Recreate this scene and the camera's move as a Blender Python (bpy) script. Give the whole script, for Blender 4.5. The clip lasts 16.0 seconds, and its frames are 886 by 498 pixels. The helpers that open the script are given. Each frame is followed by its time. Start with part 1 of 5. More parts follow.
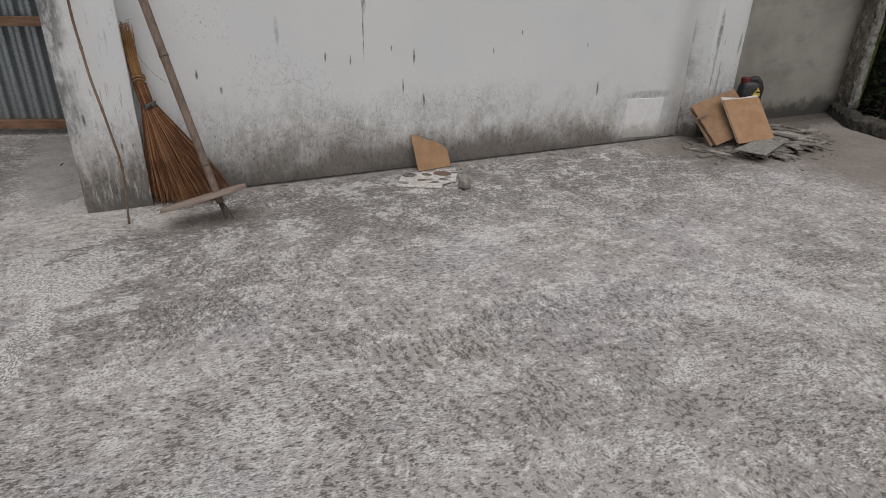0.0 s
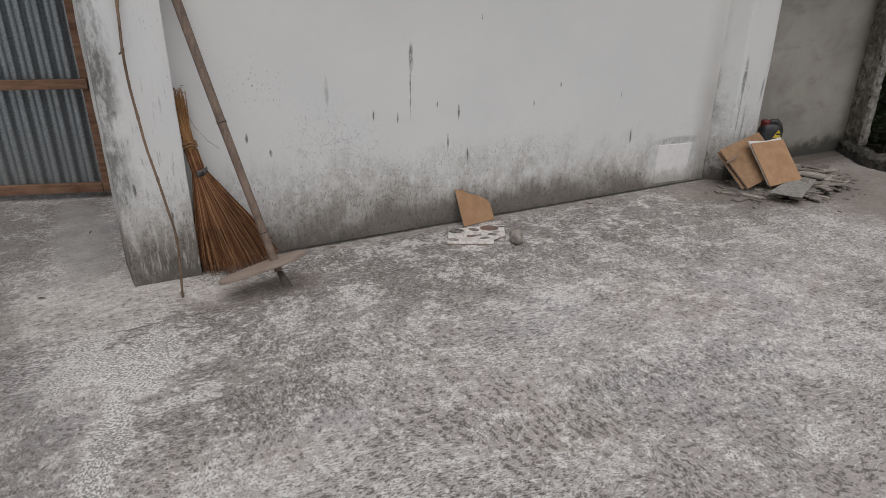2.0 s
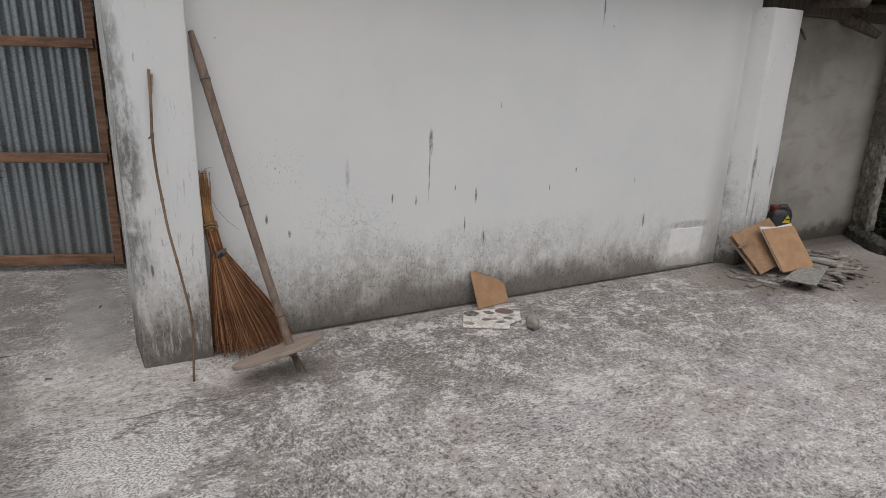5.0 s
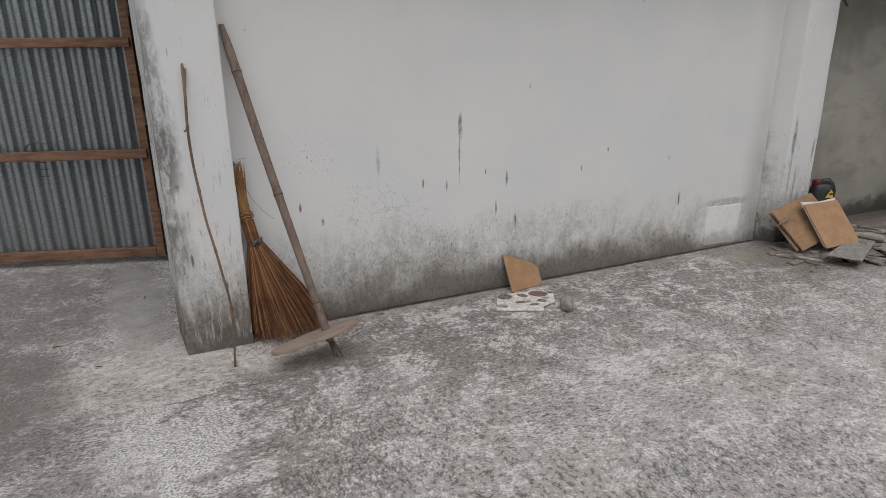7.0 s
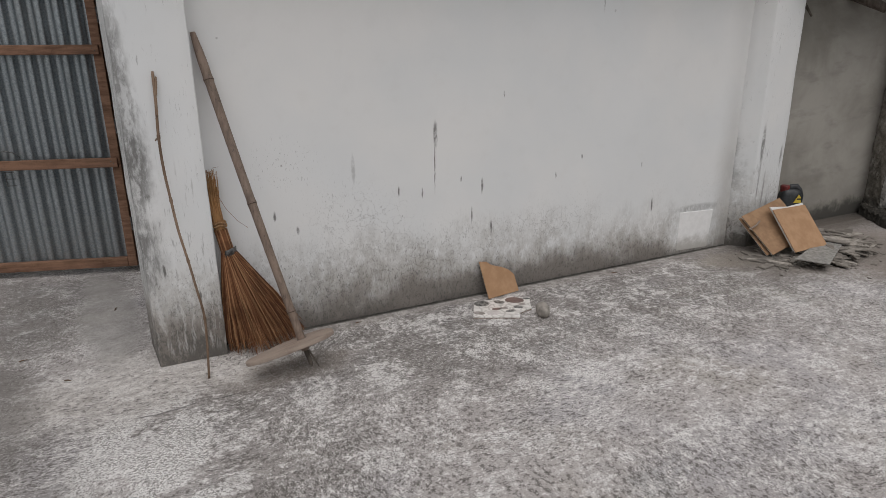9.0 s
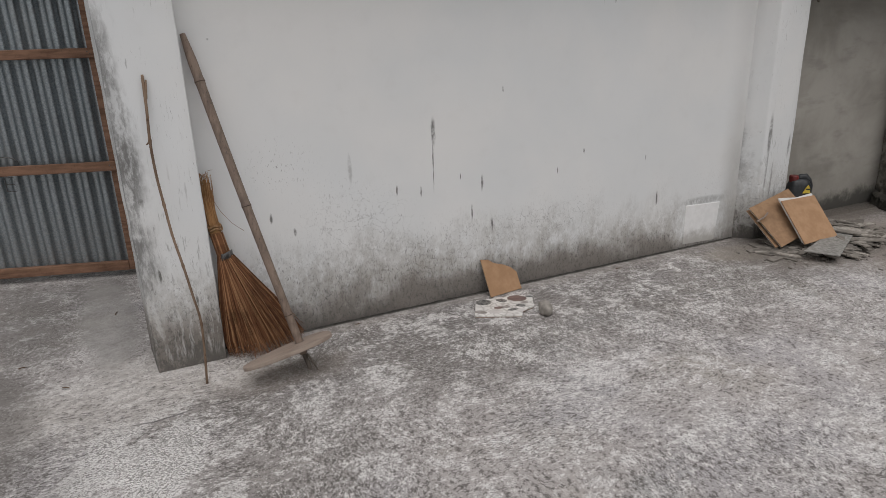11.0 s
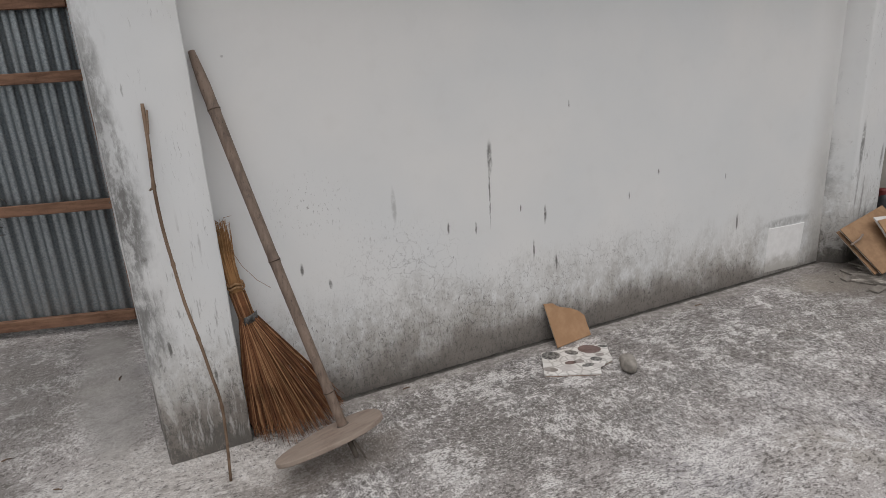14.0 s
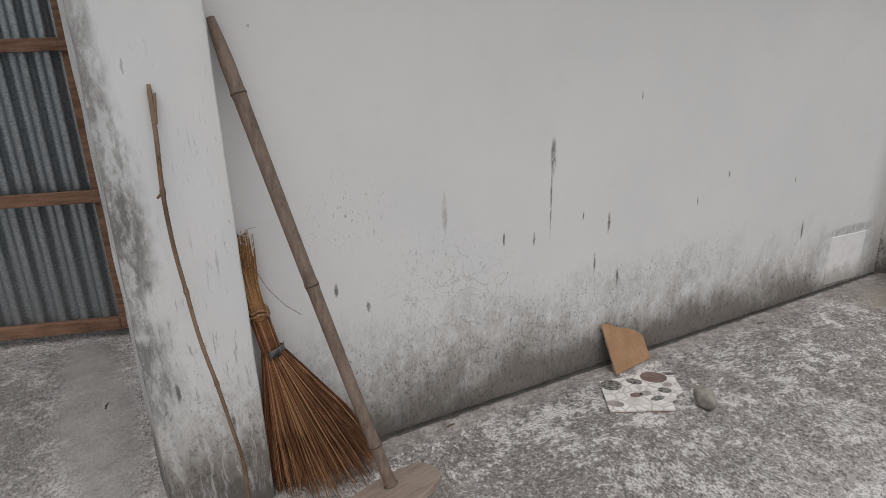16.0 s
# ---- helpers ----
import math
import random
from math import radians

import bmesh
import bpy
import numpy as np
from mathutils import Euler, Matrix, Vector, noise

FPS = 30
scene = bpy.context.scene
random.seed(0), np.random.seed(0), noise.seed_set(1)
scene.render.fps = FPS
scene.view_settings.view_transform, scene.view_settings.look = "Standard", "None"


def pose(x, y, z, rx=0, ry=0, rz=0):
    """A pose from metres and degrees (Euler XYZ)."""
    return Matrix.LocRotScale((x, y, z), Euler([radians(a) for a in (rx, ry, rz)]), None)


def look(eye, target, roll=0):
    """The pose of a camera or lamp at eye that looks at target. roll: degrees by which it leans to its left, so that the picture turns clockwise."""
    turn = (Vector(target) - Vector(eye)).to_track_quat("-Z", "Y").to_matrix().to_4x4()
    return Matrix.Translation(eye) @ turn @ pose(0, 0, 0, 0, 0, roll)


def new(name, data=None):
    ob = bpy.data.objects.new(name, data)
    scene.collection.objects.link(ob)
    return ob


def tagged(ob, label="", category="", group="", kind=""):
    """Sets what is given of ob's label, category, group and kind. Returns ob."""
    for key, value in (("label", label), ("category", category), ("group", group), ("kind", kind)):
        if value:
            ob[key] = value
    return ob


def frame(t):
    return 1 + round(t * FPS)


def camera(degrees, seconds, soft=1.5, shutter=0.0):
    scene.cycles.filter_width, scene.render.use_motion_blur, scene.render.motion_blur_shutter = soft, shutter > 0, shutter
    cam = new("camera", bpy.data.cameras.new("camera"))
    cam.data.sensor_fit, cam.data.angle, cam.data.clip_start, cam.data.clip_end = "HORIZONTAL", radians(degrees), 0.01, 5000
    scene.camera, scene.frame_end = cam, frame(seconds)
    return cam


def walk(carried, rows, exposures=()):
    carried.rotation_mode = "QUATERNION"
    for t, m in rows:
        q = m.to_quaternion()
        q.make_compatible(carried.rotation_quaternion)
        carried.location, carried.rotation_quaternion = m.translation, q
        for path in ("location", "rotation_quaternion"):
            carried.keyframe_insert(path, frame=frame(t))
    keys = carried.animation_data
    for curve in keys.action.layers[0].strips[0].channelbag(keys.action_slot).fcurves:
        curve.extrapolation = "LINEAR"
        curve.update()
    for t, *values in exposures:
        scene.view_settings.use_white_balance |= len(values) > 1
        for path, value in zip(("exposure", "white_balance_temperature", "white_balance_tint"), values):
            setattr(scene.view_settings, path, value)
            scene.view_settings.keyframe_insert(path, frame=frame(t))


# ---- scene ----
cam = camera(71.7, 16.0, soft=0.6)
PATH = [
    (0, (-0.014, 0.143, 1.353), (0.746, 1.777, 0.484), 1.3),
    (0.5, (-0.116, 0.173, 1.358), (0.799, 1.753, 0.543), 6.4),
    (1, (-0.215, 0.311, 1.371), (0.543, 1.93, 0.475), 0.2),
    (1.5, (-0.286, 0.424, 1.383), (0.444, 2.075, 0.521), 1.2),
    (2, (-0.405, 0.503, 1.426), (0.456, 2.141, 0.666), 0.3),
    (2.5, (-0.552, 0.561, 1.45), (0.319, 2.219, 0.749), 3.5),
    (3, (-0.536, 0.578, 1.502), (0.3, 2.301, 0.926), 1.8),
    (3.2, (-0.486, 0.573, 1.481), (0.425, 2.274, 0.953), 2.2),
    (5.3, (-0.475, 0.623, 1.53), (0.411, 2.323, 0.96), 1.3),
    (5.5, (-0.483, 0.607, 1.525), (0.344, 2.343, 0.976), -0.1),
    (6, (-0.475, 0.604, 1.517), (0.32, 2.343, 0.93), -1.0),
    (6.5, (-0.474, 0.606, 1.515), (0.32, 2.34, 0.912), -1.1),
    (7, (-0.472, 0.598, 1.512), (0.32, 2.332, 0.907), -0.8),
    (7.5, (-0.473, 0.597, 1.52), (0.324, 2.335, 0.935), -0.9),
    (8, (-0.465, 0.592, 1.514), (0.353, 2.32, 0.928), -0.9),
    (8.5, (-0.465, 0.595, 1.512), (0.371, 2.312, 0.916), -0.9),
    (9, (-0.461, 0.592, 1.515), (0.398, 2.301, 0.931), -0.7),
    (11.3, (-0.338, 0.631, 1.527), (0.49, 2.349, 0.922), -2.1),
    (11.5, (-0.313, 0.657, 1.508), (0.568, 2.349, 0.908), -2.6),
    (12, (-0.361, 0.786, 1.542), (0.583, 2.465, 1.005), -3.6),
    (12.5, (-0.395, 0.902, 1.547), (0.597, 2.558, 1.025), -2.8),
    (13, (-0.404, 1.077, 1.542), (0.466, 2.787, 0.977), -4.1),
    (13.5, (-0.354, 1.211, 1.568), (0.402, 2.98, 1.02), -4.2),
    (14, (-0.34, 1.298, 1.563), (0.468, 3.033, 0.982), -3.7),
    (14.5, (-0.422, 1.439, 1.568), (0.485, 3.139, 1.031), -2.7),
    (15, (-0.504, 1.543, 1.577), (0.476, 3.169, 0.948), -1.3),
    (15.5, (-0.483, 1.728, 1.569), (0.446, 3.369, 0.902), -1.3),
    (16, (-0.422, 1.892, 1.575), (0.445, 3.576, 0.933), -2.0),
]
walk(cam, [(t, look(eye, target, roll)) for t, eye, target, roll in PATH], [(0, -0.11), (1.2, -0.1), (2.6, -0.03), (4.5, 0.0), (16, 0.0)])

# ---- light ----
world = bpy.data.worlds.new("overcast")
scene.world = world
world.use_nodes = True
wn, wl = world.node_tree.nodes, world.node_tree.links
sky = wn.new("ShaderNodeTexSky")
sky.sky_type, sky.sun_disc = "NISHITA", False
sky.sun_elevation, sky.sun_rotation = radians(64), radians(192)
grey = wn.new("ShaderNodeHueSaturation")
grey.inputs["Saturation"].default_value = 0.05
wl.new(sky.outputs[0], grey.inputs["Color"])
wl.new(grey.outputs[0], wn["Background"].inputs["Color"])
wn["Background"].inputs["Strength"].default_value = 0.090
sun = new("sun", bpy.data.lights.new("sun", "SUN"))
sun.data.energy, sun.data.angle, sun.data.color = 1.6, radians(60), (1.0, 0.96, 0.955)
sun.matrix_world = look((-0.8, -3.8, 8.0), (0, 0, 0))
scene.view_settings.exposure = 0.0


# ---- materials ----
class Val:
    """A socket with arithmetic."""

    def __init__(self, m, sock):
        self.m, self.sock = m, sock

    def __add__(self, o):
        return self.m.math("ADD", self, o)

    def __sub__(self, o):
        return self.m.math("SUBTRACT", self, o)

    def __rsub__(self, o):
        return self.m.math("SUBTRACT", o, self)

    def __mul__(self, o):
        return self.m.math("MULTIPLY", self, o)

    def __radd__(self, o):
        return self.m.math("ADD", self, o)

    def __rmul__(self, o):
        return self.m.math("MULTIPLY", self, o)

    def max(self, o):
        return self.m.math("MAXIMUM", self, o)

    def min(self, o):
        return self.m.math("MINIMUM", self, o)


class Mat:
    def __init__(self, name):
        self.mat = bpy.data.materials.new(name)
        self.mat.use_nodes = True
        self.t = self.mat.node_tree
        self.n, self.l = self.t.nodes, self.t.links
        self.bsdf = self.n["Principled BSDF"]
        self.co = self.n.new("ShaderNodeTexCoord").outputs["Object"]
        self.xyz = None

    def put(self, sock, v):
        if isinstance(v, Val):
            self.l.new(v.sock, sock)
        elif isinstance(v, (tuple, list)):
            sock.default_value = (*v, 1.0) if len(v) == 3 and len(sock.default_value) == 4 else v
        elif hasattr(v, "is_output"):
            self.l.new(v, sock)
        else:
            sock.default_value = v

    def math(self, op, a, b=0.0, c=0.0):
        n = self.n.new("ShaderNodeMath")
        n.operation = op
        for i, v in enumerate((a, b, c)):
            self.put(n.inputs[i], v)
        return Val(self, n.outputs[0])

    def axis(self, i):
        if self.xyz is None:
            self.xyz = self.n.new("ShaderNodeSeparateXYZ")
            self.l.new(self.co, self.xyz.inputs[0])
        return Val(self, self.xyz.outputs[i])

    def vec(self, x, y, z=0.0):
        n = self.n.new("ShaderNodeCombineXYZ")
        for i, v in enumerate((x, y, z)):
            self.put(n.inputs[i], v)
        return n.outputs[0]

    def mapped(self, scale=(1, 1, 1), rot=0.0, src=None, shift=(0, 0, 0)):
        n = self.n.new("ShaderNodeMapping")
        self.l.new(src or self.co, n.inputs[0])
        n.inputs["Scale"].default_value = scale
        n.inputs["Rotation"].default_value = (0, 0, radians(rot))
        n.inputs["Location"].default_value = shift
        return n.outputs[0]

    def noise(self, scale, detail=4, rough=0.55, src=None, distort=0.0, colour=False):
        n = self.n.new("ShaderNodeTexNoise")
        self.l.new(src or self.co, n.inputs["Vector"])
        n.inputs["Scale"].default_value, n.inputs["Detail"].default_value = scale, detail
        n.inputs["Roughness"].default_value, n.inputs["Distortion"].default_value = rough, distort
        return n.outputs["Color"] if colour else Val(self, n.outputs["Fac"])

    def cells(self, scale, src=None, feature="DISTANCE_TO_EDGE", colour=False):
        n = self.n.new("ShaderNodeTexVoronoi")
        n.feature = feature
        self.l.new(src or self.co, n.inputs["Vector"])
        n.inputs["Scale"].default_value = scale
        return n.outputs["Color"] if colour else Val(self, n.outputs["Distance"])

    def warp(self, amount, scale, src=None, detail=3):
        c = self.noise(scale, detail, 0.6, src, colour=True)
        sub = self.n.new("ShaderNodeVectorMath")
        sub.operation = "SUBTRACT"
        self.l.new(c, sub.inputs[0])
        sub.inputs[1].default_value = (0.5, 0.5, 0.5)
        mul = self.n.new("ShaderNodeVectorMath")
        mul.operation = "MULTIPLY_ADD"
        self.l.new(sub.outputs[0], mul.inputs[0])
        mul.inputs[1].default_value = (amount,) * 3
        self.l.new(src or self.co, mul.inputs[2])
        return mul.outputs[0]

    def step(self, v, lo, hi, a=0.0, b=1.0):
        n = self.n.new("ShaderNodeMapRange")
        n.interpolation_type = "SMOOTHSTEP"
        self.put(n.inputs["Value"], v)
        for k, w in (("From Min", lo), ("From Max", hi), ("To Min", a), ("To Max", b)):
            self.put(n.inputs[k], w)
        return Val(self, n.outputs["Result"])

    def mix(self, fac, a, b):
        n = self.n.new("ShaderNodeMix")
        n.data_type = "RGBA"
        self.put(n.inputs["Factor"], fac)
        self.put(n.inputs[6], a)
        self.put(n.inputs[7], b)
        return n.outputs[2]

    def blob(self, src, cx, cy, rx, ry, rot=0.0, soft=0.5):
        """1 inside an ellipse, 0 outside, on the first two axes of src."""
        v = self.mapped((1, 1, 0), 0, src, (-cx, -cy, 0))
        v = self.mapped((1 / rx, 1 / ry, 0), 0, self.mapped((1, 1, 1), -rot, v))
        n = self.n.new("ShaderNodeVectorMath")
        n.operation = "LENGTH"
        self.l.new(v, n.inputs[0])
        return self.step(Val(self, n.outputs["Value"]), 1 - soft, 1 + soft, 1.0, 0.0)

    def rand(self):
        return Val(self, self.n.new("ShaderNodeObjectInfo").outputs["Random"])

    def island(self):
        return Val(self, self.n.new("ShaderNodeNewGeometry").outputs["Random Per Island"])

    def done(self, colour, rough=0.8, height=None, depth=0.01, strength=1.0, metal=0.0, spec=0.5):
        self.put(self.bsdf.inputs["Base Color"], colour)
        self.put(self.bsdf.inputs["Roughness"], rough)
        self.put(self.bsdf.inputs["Metallic"], metal)
        self.put(self.bsdf.inputs["Specular IOR Level"], spec)
        if height is not None:
            b = self.n.new("ShaderNodeBump")
            b.inputs["Distance"].default_value, b.inputs["Strength"].default_value = depth, strength
            self.put(b.inputs["Height"], height)
            self.l.new(b.outputs[0], self.bsdf.inputs["Normal"])
        return self.mat


def floor_material():
    m = Mat("rough_concrete")
    far_off = lambda *v: m.mapped((1, 1, 1), 0, None, v)
    wide = m.noise(0.9, 4, 0.6)
    mid = m.noise(4.5, 6, 0.7, m.warp(0.10, 1.3))
    clump = m.noise(17.0, 8, 0.8, m.mapped((1, 1.3, 1), 15))
    edge = m.warp(0.16, 5.0, None, 5)
    rag = m.warp(0.12, 14.0, edge, 6)
    # lime spilt from the column towards the yard, and daubs here and there
    spill = m.blob(rag, -0.50, 3.02, 0.125, 0.33, -20, 0.35).max(m.blob(rag, -0.605, 2.62, 0.05, 0.27, -13, 0.4))
    spill = spill.max(m.blob(rag, -0.675, 2.37, 0.06, 0.12, 10, 0.4)).max(m.blob(rag, -0.43, 2.66, 0.11, 0.035, 15, 0.5) * 0.8)
    spill = spill.max(m.blob(rag, -0.70, 3.2, 0.12, 0.25, -25, 0.5) * 0.7)
    daub = m.blob(rag, 0.22, 1.67, 0.10, 0.03, 12, 0.6).max(m.blob(rag, 0.38, 1.75, 0.03, 0.09, -35, 0.6))
    daub = daub.max(m.blob(rag, 0.99, 1.62, 0.03, 0.12, -35, 0.6)).max(m.blob(rag, 0.80, 2.5, 0.09, 0.05, 10, 0.6) * 0.8)
    daub = daub.max(m.blob(rag, 2.39, 1.84, 0.022, 0.28, 35, 0.6)).max(m.blob(rag, 2.49, 1.64, 0.06, 0.03, 0, 0.6) * 0.9)
    daub = daub.max(m.blob(rag, 0.95, 3.72, 0.3, 0.11, 4, 0.6) * 0.8).max(m.blob(rag, 2.0, 3.63, 0.06, 0.03, 0, 0.6))
    daub = daub.max(m.blob(rag, 2.5, 3.45, 0.22, 0.11, 0, 0.6) * 0.6).max(m.blob(rag, 0.25, 3.24, 0.75, 0.10, 5, 0.6) * 0.55)
    daub = daub.max(m.blob(rag, -0.14, 2.17, 0.2, 0.05, 20, 0.6) * 0.5).max(m.blob(rag, 1.45, 1.40, 0.16, 0.05, 20, 0.6) * 0.6)
    pale = m.blob(rag, -0.62, 3.72, 0.44, 0.34, 15, 0.45).max(m.blob(rag, -0.25, 3.66, 0.38, 0.18, 5, 0.5))
    # darker ground along the wall, right of the spill and left of the heap
    dark_ground = m.blob(m.warp(0.5, 2.0), 1.1, 3.45, 2.0, 0.5, 0, 0.6).max(m.blob(m.warp(0.4, 2.2), -0.1, 2.75, 0.45, 0.35, 20, 0.6) * 0.7).max(m.blob(edge, 3.35, 3.4, 0.65, 0.45, 0, 0.6) * 0.8)
    # darker-toned ground left of the column and in front of the door
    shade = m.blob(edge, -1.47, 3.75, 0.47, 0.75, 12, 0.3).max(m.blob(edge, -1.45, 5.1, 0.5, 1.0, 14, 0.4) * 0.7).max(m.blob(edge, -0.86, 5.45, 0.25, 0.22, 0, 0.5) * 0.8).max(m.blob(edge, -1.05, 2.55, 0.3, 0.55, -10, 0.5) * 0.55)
    # brushed in two directions that take turns
    turn = m.step(m.noise(0.8, 2, 0.5, far_off(5, 9, 0)), 0.42, 0.58)
    calm = m.step(m.noise(1.5, 4, 0.6, far_off(2, 4, 0)), 0.46, 0.60)

    def unit(v, spread):
        return (v - 0.5) * (1.0 / spread)

    def brushed(fine, seed, rough=0.77):
        one = m.noise(1.0, 5, rough, m.mapped((fine * 0.62, fine * 1.25, 1), 16, m.warp(0.08, 3.0), (seed, 0, 0)))
        two = m.noise(1.0, 5, rough, m.mapped((fine * 1.1, fine * 0.68, 1), -26, m.warp(0.08, 2.4), (0, seed, 0)))
        return unit(one * (1.0 - turn) + two * turn, 0.055)

    dents, flecks, specks, dust = brushed(50.0, 3), brushed(26.0, 11), brushed(120.0, 23), brushed(56.0, 31)
    ridge_at = m.axis(0) + (m.noise(1.2, 3) - 0.5) * 0.5 + m.axis(1) * 0.12
    comb = m.blob(edge, 0.45, 1.75, 0.75, 0.75, 0, 0.5).max(m.step(m.noise(1.1, 2, 0.5, far_off(8, 1, 0)), 0.50, 0.62) * 0.6)
    ridge = m.math("SINE", ridge_at * 118.0) * comb
    # ground tone
    c = m.mix(m.step(wide, 0.3, 0.7), (0.395, 0.365, 0.352), (0.475, 0.443, 0.43))
    c = m.mix(m.step(m.noise(1.7, 3, 0.5), 0.52, 0.72) * 0.6, c, (0.415, 0.382, 0.335))
    c = m.mix(m.step(m.noise(1.3, 3, 0.5, far_off(12, 7, 0)), 0.50, 0.66) * 0.6, c, (0.45, 0.432, 0.45))
    c = m.mix(m.step(m.noise(2.6, 4, 0.6, far_off(3, 17, 0)), 0.56, 0.70) * 0.4, c, (0.40, 0.415, 0.42))
    c = m.mix(dark_ground * 0.65, c, (0.22, 0.205, 0.193))
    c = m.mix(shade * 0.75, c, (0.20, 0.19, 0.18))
    c = m.mix(m.step(m.noise(9.0, 6, 0.75), 0.52, 0.62) * 0.4, c, (0.33, 0.305, 0.29))
    boost = spill * 3.2 + daub * 1.2 + pale * 1.0
    patch_of, tuft = unit(mid, 0.059), unit(clump, 0.05)
    sway = patch_of * 0.75 + tuft * 0.6 + unit(wide, 0.075) * 0.3
    # pale worn film, then dirt in the dents, then white flecks on the high spots
    film = m.step(flecks * 0.9 + sway + boost * 1.2 - calm * 0.2 - shade * 0.9 - dark_ground * 0.5, 0.3, 0.7)
    c = m.mix(film * 0.65, c, (0.62, 0.595, 0.58))
    dirt = m.step(dents + sway * 0.5 + boost * 0.45 + ridge * 0.55 - dark_ground * 0.6 + calm * 0.25, -0.8, -1.05)
    c = m.mix(dirt * 0.85, c, m.mix(m.step(specks, -1.0, 1.0), (0.095, 0.087, 0.08), (0.19, 0.175, 0.163)))
    lime = m.step(dust + sway * 0.9 + boost - calm * 0.3 - shade * 0.55 - dark_ground * 0.15 + ridge * 0.25, 1.1, 1.35)
    c = m.mix(lime * 0.9, c, (0.80, 0.777, 0.762))
    thick = m.step(flecks * 0.6 + patch_of * 0.55 + tuft * 0.6 + boost - shade * 0.4, 1.45, 1.7)
    c = m.mix(thick * 0.93, c, m.mix(m.step(specks, -1.2, 0.2), (0.54, 0.52, 0.50), (0.80, 0.782, 0.765)))
    pin = m.step(specks - patch_of * 0.25 - boost * 0.4, -0.95, -1.3)
    c = m.mix(pin * 0.75, c, (0.115, 0.106, 0.098))
    c = m.mix(m.step(specks + dust * 0.5, 1.2, 1.5) * 0.75, c, (0.76, 0.74, 0.72))
    # long scuffs of lime
    stroke = m.noise(1.0, 5, 0.72, m.mapped((13, 80, 1), 32, m.warp(0.10, 4.0)))
    cross = m.noise(1.0, 5, 0.72, m.mapped((76, 15, 1), 14, m.warp(0.10, 3.5)))
    where = m.step(m.noise(2.1, 4, 0.65, far_off(4, 22, 0)) + boost, 0.50, 0.60)
    scuff = m.step(stroke.max(cross) + (clump - 0.5) * 0.25, 0.625, 0.645) * where
    c = m.mix(scuff * 0.7, c, (0.74, 0.715, 0.70))
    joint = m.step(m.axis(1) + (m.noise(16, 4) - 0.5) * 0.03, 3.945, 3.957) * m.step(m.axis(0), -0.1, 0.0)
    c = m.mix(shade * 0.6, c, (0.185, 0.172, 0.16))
    c = m.mix(dark_ground * 0.1, c, (0.20, 0.187, 0.175))
    # smooth trowelled strip behind the column
    smooth = m.blob(edge, -0.74, 4.8, 0.16, 0.85, 4, 0.3)
    c = m.mix(smooth * 0.75, c, m.mix(m.step(m.noise(6), 0.35, 0.65), (0.33, 0.315, 0.30), (0.41, 0.395, 0.375)))
    # pale mortar dust round the foot of the column
    c = m.mix(pale * m.step(dents, -1.6, -0.2) * 0.62, c, m.mix(m.step(tuft, -1.0, 1.2), (0.48, 0.45, 0.42), (0.64, 0.605, 0.57)))
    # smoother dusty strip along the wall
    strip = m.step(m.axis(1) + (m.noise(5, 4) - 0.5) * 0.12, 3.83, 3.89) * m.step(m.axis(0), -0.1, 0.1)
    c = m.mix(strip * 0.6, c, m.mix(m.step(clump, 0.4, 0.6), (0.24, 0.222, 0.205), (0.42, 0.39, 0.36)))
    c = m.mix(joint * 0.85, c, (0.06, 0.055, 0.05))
    # sand by the far pillar, brown dust under the wooden tool
    sand = m.blob(rag, 3.62, 3.66, 0.3, 0.16, -8, 0.4)
    c = m.mix(sand * 0.6, c, (0.50, 0.45, 0.38))
    brown = (m.blob(edge, 5.1, 2.85, 0.95, 1.1, 15, 0.4) * 1.3).max(m.blob(edge, 4.5, 3.45, 0.9, 0.5, 0, 0.5)).max(m.blob(edge, 0.12, 3.52, 0.3, 0.14, 8, 0.6))
    c = m.mix(brown * 0.62, c, (0.27, 0.235, 0.205))
    soil = m.blob(rag, 4.25, 3.55, 0.85, 0.40, -4, 0.5).max(m.blob(rag, 5.2, 3.95, 0.8, 0.2, 0, 0.5))
    c = m.mix(soil * 0.8, c, m.mix(m.step(specks, -0.8, 0.8), (0.10, 0.088, 0.076), (0.21, 0.185, 0.16)))
    # hairline crack
    wob = m.noise(3.0, 3, 0.6) * 0.12
    line = m.math("ABSOLUTE", m.axis(1) + wob - 3.44)
    crack = m.step(line, 0.0025, 0.009, 1.0, 0.0) * m.blob(m.co, -0.33, 3.4, 0.32, 0.2, 0, 0.1)
    c = m.mix(crack * m.step(mid, 0.4, 0.55) * 0.7, c, (0.07, 0.065, 0.06))
    height = flecks * 0.05 + ridge * 0.12 + lime * 0.2 + thick * 0.3 + specks * 0.04 - dirt * 0.45 + smooth * dirt * 0.4
    return m.done(c, 0.92, height, 0.005, 0.7, spec=0.2)


